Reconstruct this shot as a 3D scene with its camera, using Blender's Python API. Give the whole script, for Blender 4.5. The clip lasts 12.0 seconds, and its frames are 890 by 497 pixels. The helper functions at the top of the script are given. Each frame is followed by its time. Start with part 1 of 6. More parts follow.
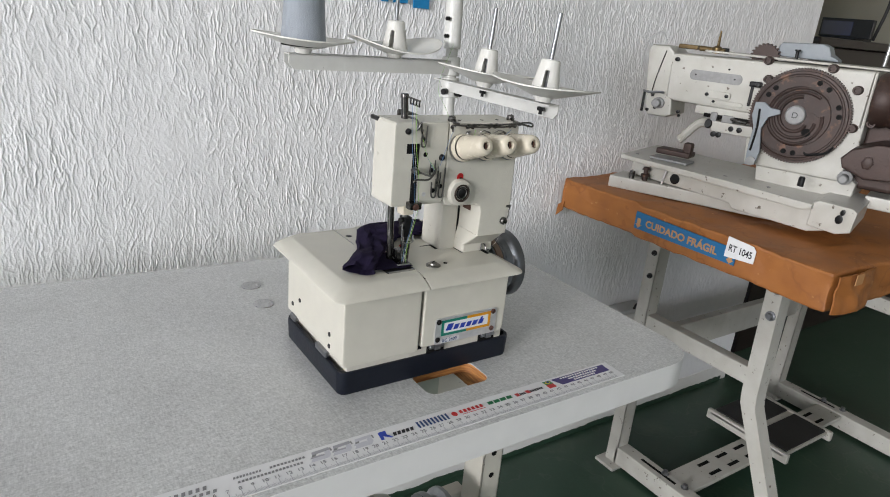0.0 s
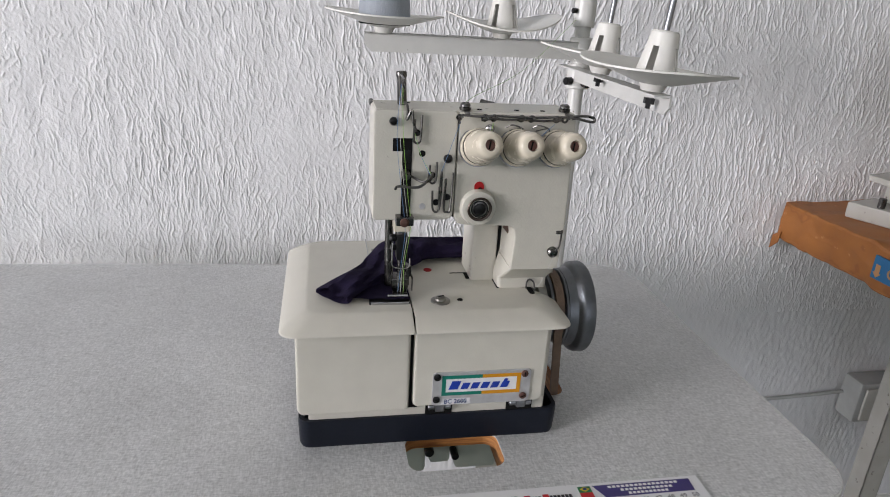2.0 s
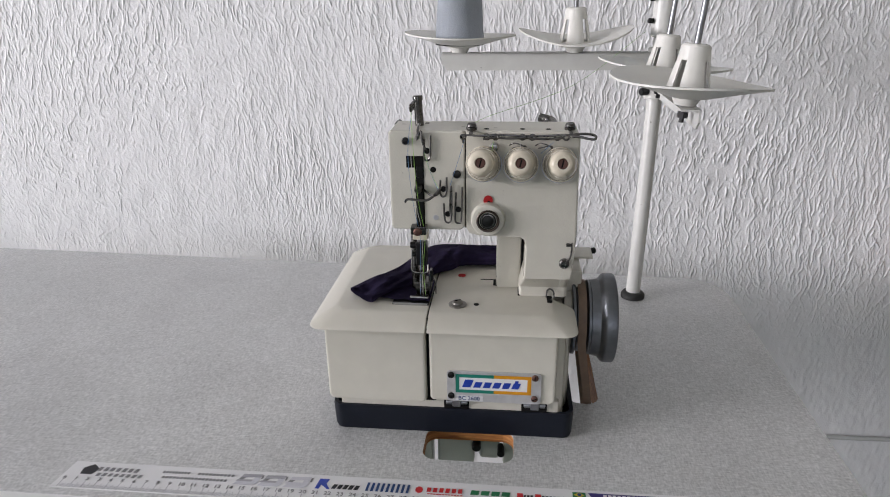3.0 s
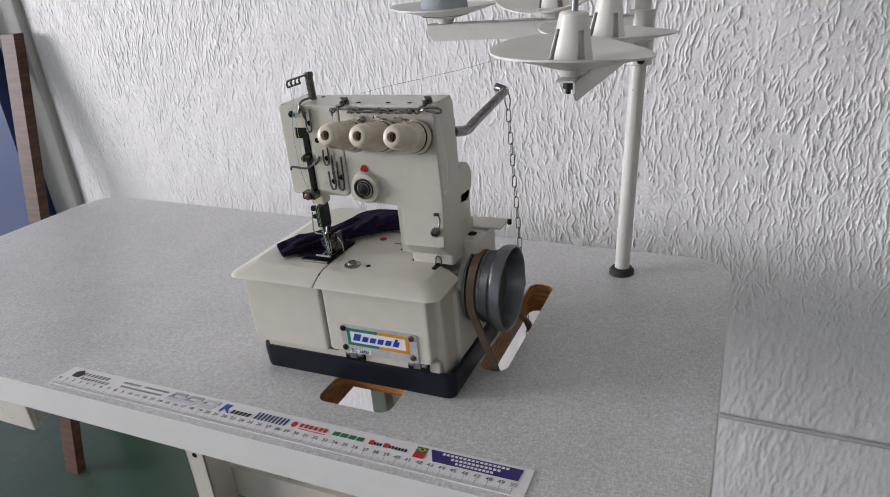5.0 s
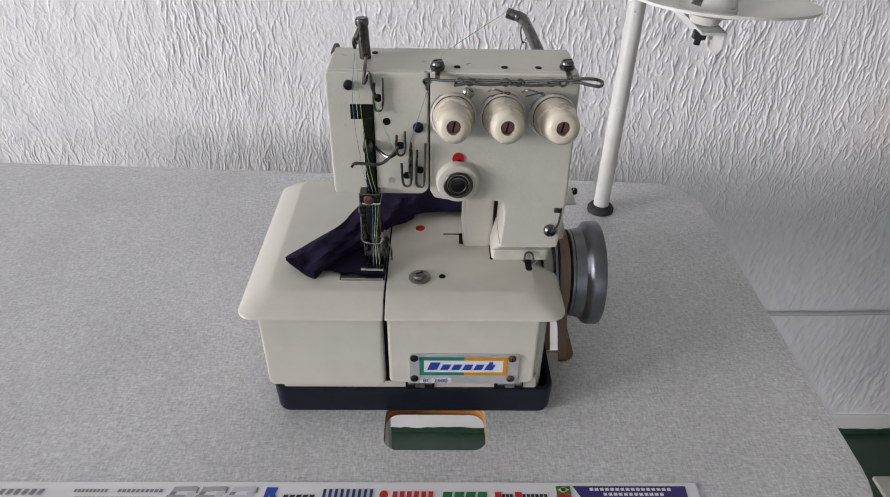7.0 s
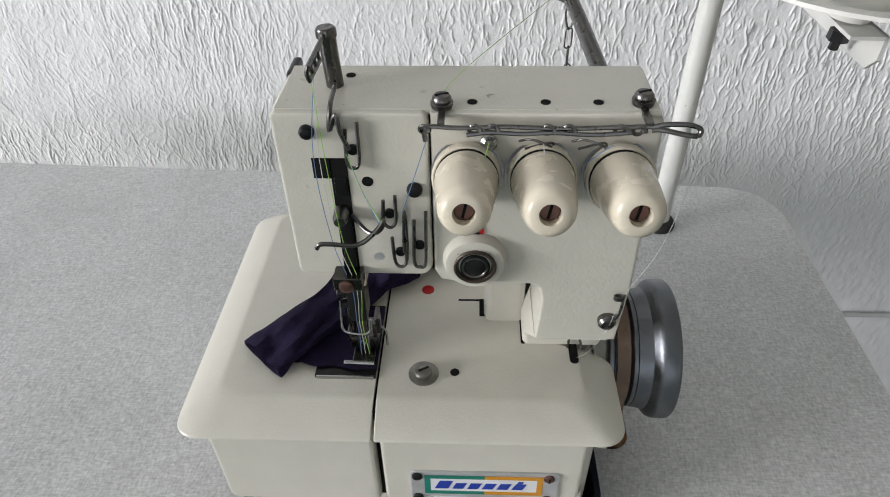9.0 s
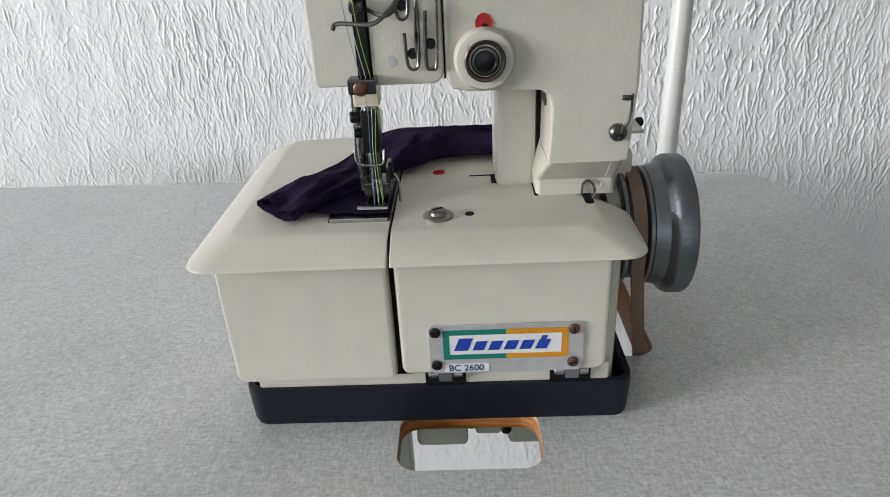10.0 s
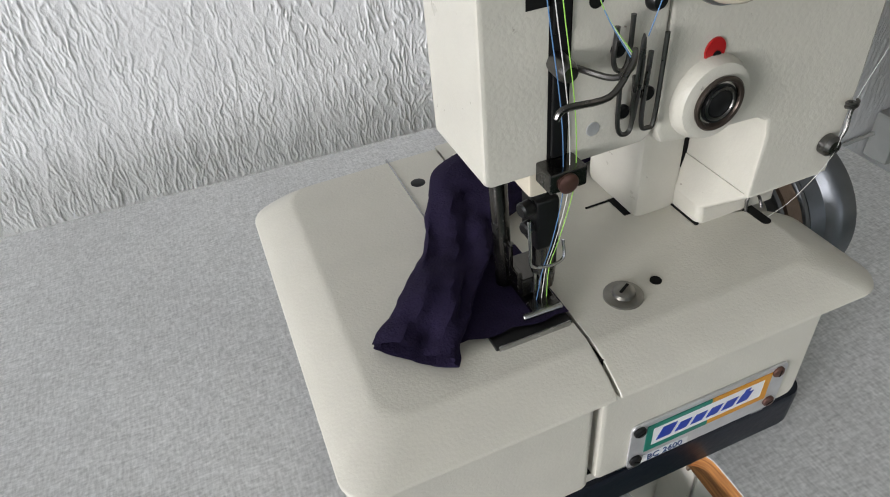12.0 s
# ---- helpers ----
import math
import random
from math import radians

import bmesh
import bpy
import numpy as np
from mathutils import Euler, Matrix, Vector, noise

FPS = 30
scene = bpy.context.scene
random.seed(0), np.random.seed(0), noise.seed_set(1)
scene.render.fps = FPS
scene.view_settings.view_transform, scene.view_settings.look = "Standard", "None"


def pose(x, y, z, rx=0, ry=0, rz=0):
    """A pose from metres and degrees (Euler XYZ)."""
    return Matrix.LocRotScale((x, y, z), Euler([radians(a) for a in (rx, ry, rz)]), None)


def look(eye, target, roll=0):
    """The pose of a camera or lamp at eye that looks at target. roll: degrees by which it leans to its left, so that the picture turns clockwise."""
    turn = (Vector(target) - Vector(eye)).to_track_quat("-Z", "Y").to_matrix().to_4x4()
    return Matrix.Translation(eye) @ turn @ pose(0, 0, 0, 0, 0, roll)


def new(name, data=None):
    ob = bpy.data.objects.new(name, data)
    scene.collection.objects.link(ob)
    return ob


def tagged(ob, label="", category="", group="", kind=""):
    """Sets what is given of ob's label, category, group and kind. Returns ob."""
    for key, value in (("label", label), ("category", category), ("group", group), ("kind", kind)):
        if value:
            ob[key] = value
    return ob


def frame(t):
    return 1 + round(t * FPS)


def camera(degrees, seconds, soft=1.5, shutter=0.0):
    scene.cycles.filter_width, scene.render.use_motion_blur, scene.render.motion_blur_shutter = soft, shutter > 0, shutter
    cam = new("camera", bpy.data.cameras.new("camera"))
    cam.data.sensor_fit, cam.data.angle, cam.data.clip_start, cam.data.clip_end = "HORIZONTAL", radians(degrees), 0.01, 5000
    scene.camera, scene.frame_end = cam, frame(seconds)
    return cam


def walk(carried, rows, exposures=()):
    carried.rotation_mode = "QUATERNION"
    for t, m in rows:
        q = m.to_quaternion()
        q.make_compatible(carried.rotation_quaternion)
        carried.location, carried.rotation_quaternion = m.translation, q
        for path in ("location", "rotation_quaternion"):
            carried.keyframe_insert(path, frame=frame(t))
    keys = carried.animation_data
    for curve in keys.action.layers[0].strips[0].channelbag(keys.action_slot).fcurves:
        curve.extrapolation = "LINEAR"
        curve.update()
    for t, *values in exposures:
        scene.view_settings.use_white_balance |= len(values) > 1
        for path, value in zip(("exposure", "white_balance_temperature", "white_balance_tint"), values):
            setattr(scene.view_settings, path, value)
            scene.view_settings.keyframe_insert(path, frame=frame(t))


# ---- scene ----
cam = camera(67.9, 12.0, 1.0)
PATH = [
    (0, (-0.047, -0.409, 1.118), (1.039, 1.129, 0.444), 5.5),
    (0.5, (-0.022, -0.428, 1.124), (0.986, 1.156, 0.435), 6.1),
    (1, (0.033, -0.407, 1.109), (0.903, 1.251, 0.407), 5.5),
    (1.5, (0.143, -0.352, 1.097), (0.71, 1.429, 0.384), 5.0),
    (2, (0.226, -0.341, 1.094), (0.583, 1.491, 0.376), 3.3),
    (2.5, (0.303, -0.36, 1.123), (0.386, 1.504, 0.405), 2.2),
    (3, (0.358, -0.386, 1.117), (0.164, 1.469, 0.395), -0.8),
    (3.5, (0.507, -0.374, 1.111), (-0.013, 1.375, 0.291), -0.9),
    (3.7, (0.564, -0.37, 1.119), (-0.121, 1.323, 0.303), -2.5),
    (5.3, (0.633, -0.348, 1.12), (-0.148, 1.313, 0.324), -5.1),
    (5.5, (0.593, -0.352, 1.117), (-0.048, 1.366, 0.317), -5.2),
    (6, (0.424, -0.387, 1.14), (0.169, 1.424, 0.331), -3.8),
    (6.5, (0.319, -0.354, 1.143), (0.294, 1.405, 0.191), -1.2),
    (7, (0.326, -0.246, 1.155), (0.355, 1.384, -0.004), 1.0),
    (7.5, (0.338, -0.132, 1.166), (0.362, 1.381, -0.142), 0.8),
    (7.7, (0.34, -0.092, 1.163), (0.352, 1.376, -0.195), 0.8),
    (9.3, (0.334, -0.102, 1.122), (0.251, 1.484, -0.093), -1.4),
    (9.5, (0.327, -0.131, 1.105), (0.248, 1.57, 0.056), -1.9),
    (10, (0.329, -0.184, 1.007), (0.263, 1.593, 0.092), -3.0),
    (10.5, (0.33, -0.201, 0.981), (0.245, 1.583, 0.081), -3.0),
    (11, (0.315, -0.17, 0.999), (0.286, 1.581, 0.035), -2.7),
    (11.5, (0.277, -0.123, 1.037), (0.33, 1.597, 0.016), -3.3),
    (12, (0.195, -0.027, 1.052), (0.681, 1.426, -0.233), -6.2),
]
EXPOSURE = [(0, 0, 6500, 10), (1, -0.02, 6500, 11), (2.2, -0.08, 6500, 15), (6.5, -0.06, 6500, 16), (7.7, 0.06, 6500, 14), (9.3, 0.13, 6500, 10), (11.4, 0.12, 6500, 10), (12, 0.04, 6500, 10)]
walk(cam, [(t, look(eye, target, roll)) for t, eye, target, roll in PATH], EXPOSURE)

# ---------- light ----------
world = bpy.data.worlds.new("world")
scene.world = world
world.use_nodes = True
wn = world.node_tree
sky = wn.nodes.new("ShaderNodeTexSky")
sky.sky_type, sky.sun_disc = "NISHITA", False
sky.sun_elevation, sky.sun_rotation = radians(48), radians(250)
wn.links.new(sky.outputs[0], wn.nodes["Background"].inputs[0])
wn.nodes["Background"].inputs[1].default_value = 0.12


def window_light(name, eye, target, w, h, power, colour):
    data = bpy.data.lights.new(name, "AREA")
    data.shape, data.size, data.size_y, data.energy, data.color = "RECTANGLE", w, h, power, colour
    ob = new(name, data)
    ob.matrix_world = look(eye, target)
    return ob


window_light("daylight_west", (-6.40, -2.36, 2.0), (0.3, -1.1, 1.2), 2.6, 1.6, 488, (0.995, 0.98, 0.99))
# added fill lamp from the front; no window is known there
window_light("fill_south", (0.6, -5.85, 1.8), (0.6, 0.0, 1.3), 3.4, 1.9, 20, (0.97, 0.975, 1.0))

# ---------- materials ----------


def material(name, colour, rough=0.5, metal=0.0, spots=None, scale=60.0, amount=0.12, bump=0.0, bump_scale=300.0, coat=0.0):
    """A painted, plastic or metal surface: two scales of tone, uneven gloss and fine relief."""
    m = bpy.data.materials.new(name)
    m.use_nodes = True
    n, l = m.node_tree.nodes, m.node_tree.links
    b = n["Principled BSDF"]
    co = n.new("ShaderNodeTexCoord")
    big, fine = n.new("ShaderNodeTexNoise"), n.new("ShaderNodeTexNoise")
    big.inputs["Scale"].default_value, big.inputs["Detail"].default_value = scale * 0.12, 4
    fine.inputs["Scale"].default_value, fine.inputs["Detail"].default_value = scale, 6
    l.new(co.outputs["Object"], big.inputs["Vector"]), l.new(co.outputs["Object"], fine.inputs["Vector"])
    add = n.new("ShaderNodeMath")
    add.operation = "ADD"
    l.new(big.outputs[0], add.inputs[0]), l.new(fine.outputs[0], add.inputs[1])
    ramp = n.new("ShaderNodeMapRange")
    ramp.inputs[1].default_value, ramp.inputs[2].default_value = 0.6, 1.4
    ramp.inputs[3].default_value, ramp.inputs[4].default_value = 0.0, 1.0
    l.new(add.outputs[0], ramp.inputs[0])
    mix = n.new("ShaderNodeMix")
    mix.data_type = "RGBA"
    dark = spots or tuple(c * (1 - amount) for c in colour)
    light = tuple(min(1, c * (1 + amount * 0.5)) for c in colour)
    mix.inputs[6].default_value, mix.inputs[7].default_value = (*dark, 1), (*light, 1)
    l.new(ramp.outputs[0], mix.inputs[0]), l.new(mix.outputs[2], b.inputs["Base Color"])
    gloss = n.new("ShaderNodeMapRange")
    gloss.inputs[3].default_value, gloss.inputs[4].default_value = max(0.03, rough - 0.08), min(1, rough + 0.1)
    l.new(fine.outputs[0], gloss.inputs[0]), l.new(gloss.outputs[0], b.inputs["Roughness"])
    b.inputs["Metallic"].default_value = metal
    b.inputs["Coat Weight"].default_value = coat
    if bump:
        rel, bm_ = n.new("ShaderNodeTexNoise"), n.new("ShaderNodeBump")
        rel.inputs["Scale"].default_value, rel.inputs["Detail"].default_value = bump_scale, 3
        bm_.inputs["Strength"].default_value, bm_.inputs["Distance"].default_value = bump, 0.001
        l.new(co.outputs["Object"], rel.inputs["Vector"])
        l.new(rel.outputs[0], bm_.inputs["Height"]), l.new(bm_.outputs[0], b.inputs["Normal"])
    return m


def plain(name, colour, rough=0.5, metal=0.0):
    return material(name, colour, rough, metal, amount=0.06)


def laminate_material():
    """Grey laminate printed with a woven, speckled linen pattern."""
    m = bpy.data.materials.new("grey_linen_laminate")
    m.use_nodes = True
    n, l = m.node_tree.nodes, m.node_tree.links
    b = n["Principled BSDF"]
    co = n.new("ShaderNodeTexCoord")
    out = []
    for sx, sy, detail in ((170, 760, 3), (760, 170, 3), (430, 430, 4), (9, 9, 3), (60, 60, 4)):
        mp, t = n.new("ShaderNodeMapping"), n.new("ShaderNodeTexNoise")
        mp.inputs["Scale"].default_value = (sx, sy, 400)
        t.inputs["Scale"].default_value, t.inputs["Detail"].default_value = 1.0, detail
        l.new(co.outputs["Object"], mp.inputs["Vector"]), l.new(mp.outputs[0], t.inputs["Vector"])
        out.append(t.outputs[0])
    s = out[0]
    for o in out[1:3]:
        a = n.new("ShaderNodeMath")
        a.operation = "ADD"
        l.new(s, a.inputs[0]), l.new(o, a.inputs[1])
        s = a.outputs[0]
    ramp = n.new("ShaderNodeValToRGB")
    r = ramp.color_ramp
    r.elements[0].position, r.elements[0].color = 0.37, (0.385, 0.39, 0.39, 1)
    r.elements[1].position, r.elements[1].color = 0.63, (0.685, 0.69, 0.685, 1)
    third = n.new("ShaderNodeMath")
    third.operation, third.inputs[1].default_value = "MULTIPLY", 0.3333
    l.new(s, third.inputs[0]), l.new(third.outputs[0], ramp.inputs[0])
    col = ramp.outputs[0]
    for src, lo, hi in ((out[3], 0.93, 1.04), (out[4], 0.975, 1.025)):
        stain, tone = n.new("ShaderNodeMix"), n.new("ShaderNodeMapRange")
        stain.data_type, stain.blend_type = "RGBA", "MULTIPLY"
        tone.inputs[1].default_value, tone.inputs[2].default_value = 0.35, 0.65
        tone.inputs[3].default_value, tone.inputs[4].default_value = lo, hi
        l.new(src, tone.inputs[0])
        stain.inputs[0].default_value = 1.0
        l.new(col, stain.inputs[6]), l.new(tone.outputs[0], stain.inputs[7])
        col = stain.outputs[2]
    l.new(col, b.inputs["Base Color"])
    gloss = n.new("ShaderNodeMapRange")
    gloss.inputs[1].default_value, gloss.inputs[2].default_value = 0.3, 0.7
    gloss.inputs[3].default_value, gloss.inputs[4].default_value = 0.31, 0.38
    l.new(out[3], gloss.inputs[0]), l.new(gloss.outputs[0], b.inputs["Roughness"])
    bump = n.new("ShaderNodeBump")
    bump.inputs["Strength"].default_value, bump.inputs["Distance"].default_value = 0.15, 0.0006
    l.new(third.outputs[0], bump.inputs["Height"]), l.new(bump.outputs[0], b.inputs["Normal"])
    return m


def wood_material(name, light, dark, scale=1.0):
    m = bpy.data.materials.new(name)
    m.use_nodes = True
    n, l = m.node_tree.nodes, m.node_tree.links
    b = n["Principled BSDF"]
    co, mp, t = n.new("ShaderNodeTexCoord"), n.new("ShaderNodeMapping"), n.new("ShaderNodeTexNoise")
    mp.inputs["Scale"].default_value = (40 * scale, 60 * scale, 420 * scale)
    t.inputs["Scale"].default_value, t.inputs["Detail"].default_value, t.inputs["Distortion"].default_value = 1.0, 6, 0.6
    ramp = n.new("ShaderNodeValToRGB")
    ramp.color_ramp.elements[0].position, ramp.color_ramp.elements[0].color = 0.35, (*dark, 1)
    ramp.color_ramp.elements[1].position, ramp.color_ramp.elements[1].color = 0.65, (*light, 1)
    l.new(co.outputs["Object"], mp.inputs["Vector"]), l.new(mp.outputs[0], t.inputs["Vector"])
    l.new(t.outputs[0], ramp.inputs[0]), l.new(ramp.outputs[0], b.inputs["Base Color"])
    b.inputs["Roughness"].default_value = 0.6
    return m


WALL = material("white_textured_paint", (0.84, 0.84, 0.85), 0.62, scale=30, amount=0.05, bump=0.55, bump_scale=330)
PLASTER = material("white_wall_paint", (0.80, 0.79, 0.77), 0.6, scale=20, amount=0.05)
# neutral tone for the unseen south wall, set by the bounce it gives
BOUNCE_GREY = material("neutral_bounce_grey", (0.50, 0.51, 0.52), 0.6, scale=14, amount=0.06)
BEIGE = material("beige_wall_paint", (0.52, 0.495, 0.41), 0.6, scale=12, amount=0.06)
BLUE_WALL = material("deep_blue_paint", (0.012, 0.045, 0.16), 0.45, scale=14, amount=0.3, bump=0.3, bump_scale=60)
FLOOR = material("dark_green_floor_paint", (0.030, 0.066, 0.042), 0.38, spots=(0.020, 0.048, 0.030), scale=9, amount=0.2, bump=0.25, bump_scale=90)
CEIL = material("white_ceiling_paint", (0.8, 0.8, 0.78), 0.7, scale=8, amount=0.04)
LAMINATE = laminate_material()
EDGE = material("white_edge_band", (0.74, 0.74, 0.73), 0.4, scale=40, amount=0.06)
CORE = wood_material("orange_plywood", (0.55, 0.25, 0.075), (0.26, 0.095, 0.028))
CREAM = material("cream_enamel", (0.585, 0.565, 0.50), 0.30, scale=90, amount=0.07, bump=0.14, bump_scale=700)
CREAM2 = material("cream_textured_enamel", (0.60, 0.58, 0.51), 0.33, scale=60, amount=0.07, bump=0.13, bump_scale=900)
IVORY = material("ivory_plastic", (0.64, 0.58, 0.47), 0.25, scale=120, amount=0.08)
WHITE_PL = material("white_plastic", (0.72, 0.71, 0.67), 0.42, scale=60, amount=0.08)
POLE = material("white_tube_enamel", (0.64, 0.64, 0.615), 0.35, scale=70, amount=0.08)
TRAY = material("navy_black_plastic", (0.010, 0.0125, 0.020), 0.34, scale=60, amount=0.2, bump=0.15)
BLACK = material("black_oxide_steel", (0.018, 0.018, 0.019), 0.32, 0.6, scale=120, amount=0.3)
# near-black; also paints shade into gaps, holes and slots
DARK = material("black_and_shade", (0.010, 0.010, 0.010), 0.7, scale=60, amount=0.3)
STEEL = material("polished_steel", (0.52, 0.52, 0.52), 0.24, 1.0, scale=200, amount=0.25)
DULL = material("dull_grey_steel", (0.33, 0.34, 0.36), 0.34, 1.0, scale=90, amount=0.3)
CAST = material("grey_cast_iron", (0.23, 0.24, 0.26), 0.40, 1.0, spots=(0.15, 0.16, 0.175), scale=90, bump=0.15, bump_scale=400)
WASHER = material("worn_zinc_steel", (0.30, 0.29, 0.27), 0.38, 1.0, scale=200, amount=0.35)
BEZEL = material("dark_bronze_ring", (0.075, 0.058, 0.048), 0.35, 0.7, scale=200, amount=0.4)
GUN = material("gunmetal_wire", (0.16, 0.155, 0.15), 0.28, 1.0, scale=200, amount=0.3)
BROWN_SCREW = material("brown_screw_steel", (0.16, 0.085, 0.07), 0.42, 0.8, scale=200, amount=0.4)
RED = material("red_paint", (0.40, 0.010, 0.012), 0.35, scale=200, amount=0.15)
CLOTH = material("dark_violet_cotton", (0.0165, 0.0118, 0.034), 0.95, scale=160, amount=0.35, bump=0.5, bump_scale=900)
BELT = material("brown_leather_belt", (0.20, 0.135, 0.095), 0.6, scale=120, amount=0.25, bump=0.4, bump_scale=500)
SPOOL = material("grey_thread", (0.30, 0.33, 0.37), 0.65, scale=60, amount=0.12, bump=0.5, bump_scale=700)
RUST = material("rusty_brown_steel", (0.056, 0.031, 0.025), 0.5, 0.2, spots=(0.026, 0.015, 0.012), scale=45, bump=0.3, bump_scale=260)
CARD = material("brown_cardboard", (0.385, 0.145, 0.034), 0.55, spots=(0.26, 0.090, 0.020), scale=26, bump=0.7, bump_scale=38)
SIGN_BLUE = plain("printed_blue", (0.012, 0.13, 0.30), 0.5)
SIGN_TAN = plain("printed_tan", (0.46, 0.24, 0.10), 0.55)
PAPER = plain("white_paper", (0.74, 0.74, 0.75), 0.55)
INK = plain("black_ink", (0.015, 0.015, 0.02), 0.5)
INK_GREY = plain("grey_ink", (0.22, 0.22, 0.23), 0.5)
MID_GREY = plain("mid_grey_ink", (0.36, 0.36, 0.39), 0.5)
PALE_GREY = plain("pale_grey_ink", (0.55, 0.55, 0.60), 0.5)
INK_BLUE = plain("navy_ink", (0.010, 0.045, 0.16), 0.4)
INK_BLUE2 = plain("royal_blue_ink", (0.012, 0.045, 0.36), 0.35)
INK_RED = plain("red_ink", (0.50, 0.015, 0.02), 0.45)
INK_GREEN = plain("green_ink", (0.008, 0.16, 0.06), 0.45)
INK_PURPLE = plain("purple_ink", (0.035, 0.022, 0.15), 0.4)
TEAL = plain("teal_ink", (0.006, 0.19, 0.14), 0.3)
AMBER = plain("amber_ink", (0.62, 0.27, 0.01), 0.3)
YELLOW = plain("yellow_ink", (0.65, 0.50, 0.02), 0.4)
ALU = material("brushed_aluminium", (0.62, 0.62, 0.63), 0.38, 0.55, scale=150, amount=0.2)
LETTER_BLUE = plain("bright_blue_vinyl", (0.01, 0.22, 0.50), 0.4)
BROWN_WOOD = wood_material("dark_brown_wood", (0.10, 0.038, 0.018), (0.045, 0.016, 0.008), 0.25)
DARK_FURN = material("black_brown_lacquer", (0.018, 0.010, 0.009), 0.35, scale=20, amount=0.3)
SCREEN = material("blue_dark_screen", (0.012, 0.02, 0.07), 0.15, scale=8, amount=0.4)
GREY_PL = material("pale_grey_plastic", (0.52, 0.53, 0.52), 0.4, scale=60, amount=0.1)
MOTOR = material("grey_green_enamel", (0.40, 0.43, 0.37), 0.4, scale=40, amount=0.15)
# cream darkened to match the dimmer light on the far machine and stand
DIM_CREAM = material("dim_chipped_cream_enamel", (0.53, 0.52, 0.485), 0.34, spots=(0.42, 0.405, 0.36), scale=26, bump=0.2, bump_scale=300)
DARK_STEEL = material("oily_dark_steel", (0.13, 0.125, 0.12), 0.24, 1.0, scale=200, amount=0.35)
WORN = material("worn_grey_metal", (0.30, 0.30, 0.30), 0.6, 0.25, scale=120, amount=0.3, bump=0.2)
GREY_PAINT = material("blue_grey_enamel", (0.27, 0.30, 0.33), 0.45, spots=(0.19, 0.21, 0.23), scale=40)
DARK_RUST = material("dark_rusty_steel", (0.062, 0.036, 0.030), 0.5, 0.3, spots=(0.030, 0.019, 0.016), scale=45, bump=0.4, bump_scale=260)
BRASS = material("dull_brass", (0.16, 0.11, 0.05), 0.4, 0.7, scale=120, amount=0.3)

for dim, level in ((CLOTH, 0.12), (TRAY, 0.22), (DARK, 0.1)):
    dim.node_tree.nodes["Principled BSDF"].inputs["Specular IOR Level"].default_value = level
RUBBER = material("black_rubber", (0.02, 0.02, 0.02), 0.7, scale=80, amount=0.3)
THREADS = {"green": plain("lime_thread", (0.30, 0.60, 0.10), 0.5), "blue": plain("blue_thread", (0.10, 0.22, 0.42), 0.5), "white": plain("white_thread", (0.6, 0.6, 0.58), 0.5)}


def weather(m, colour, scale, lo, hi, ridge=False, stretch=(1, 1, 1)):
    """Worn spots, or with ridge the thin lines of old folds, laid over a surface's own colour."""
    n, l = m.node_tree.nodes, m.node_tree.links
    b = n["Principled BSDF"]
    src = b.inputs["Base Color"].links[0].from_socket
    co, mp, t = n.new("ShaderNodeTexCoord"), n.new("ShaderNodeMapping"), n.new("ShaderNodeTexNoise")
    mp.inputs["Scale"].default_value = stretch
    t.inputs["Scale"].default_value, t.inputs["Detail"].default_value, t.inputs["Roughness"].default_value = scale, 4, 0.6
    l.new(co.outputs["Object"], mp.inputs["Vector"]), l.new(mp.outputs[0], t.inputs["Vector"])
    val = t.outputs[0]
    span = n.new("ShaderNodeMapRange")
    if ridge:
        sub_, ab = n.new("ShaderNodeMath"), n.new("ShaderNodeMath")
        sub_.operation, ab.operation = "SUBTRACT", "ABSOLUTE"
        sub_.inputs[1].default_value = 0.5
        l.new(val, sub_.inputs[0]), l.new(sub_.outputs[0], ab.inputs[0])
        val = ab.outputs[0]
    span.inputs[1].default_value, span.inputs[2].default_value = lo, hi
    span.inputs[3].default_value, span.inputs[4].default_value = (0.42, 0.0) if ridge else (0.0, 0.9)
    l.new(val, span.inputs[0])
    mix = n.new("ShaderNodeMix")
    mix.data_type = "RGBA"
    mix.inputs[7].default_value = (*colour, 1)
    l.new(span.outputs[0], mix.inputs[0]), l.new(src, mix.inputs[6]), l.new(mix.outputs[2], b.inputs["Base Color"])


weather(DIM_CREAM, (0.10, 0.075, 0.055), 75, 0.655, 0.70)
weather(CARD, (0.17, 0.055, 0.014), 5, 0.0, 0.016, True)
weather(CARD, (0.50, 0.24, 0.09), 60, 0.66, 0.74)
weather(POLE, (0.14, 0.12, 0.10), 70, 0.69, 0.72)
weather(CREAM, (0.22, 0.19, 0.15), 110, 0.70, 0.74)
weather(FLOOR, (0.055, 0.085, 0.062), 5, 0.60, 0.75)
weather(FLOOR, (0.075, 0.095, 0.075), 3, 0.0, 0.006, True)
weather(RUST, (0.15, 0.075, 0.045), 55, 0.58, 0.70)

# ---------- building helpers ----------
ORIGIN = {}


def thing(name, at, label, category, group="", kind=""):
    ob = new(name)
    ob.location = at
    ob.empty_display_size = 0.02
    ORIGIN[ob] = Vector(at)
    return tagged(ob, label, category, group, kind)


def mesh_from(bm, name, mat, angle=38):
    me = bpy.data.meshes.new(name)
    bm.normal_update()
    bm.to_mesh(me)
    bm.free()
    for m in mat if isinstance(mat, (list, tuple)) else [mat]:
        me.materials.append(m)
    me.shade_smooth()
    me.set_sharp_from_angle(angle=radians(angle))
    return me


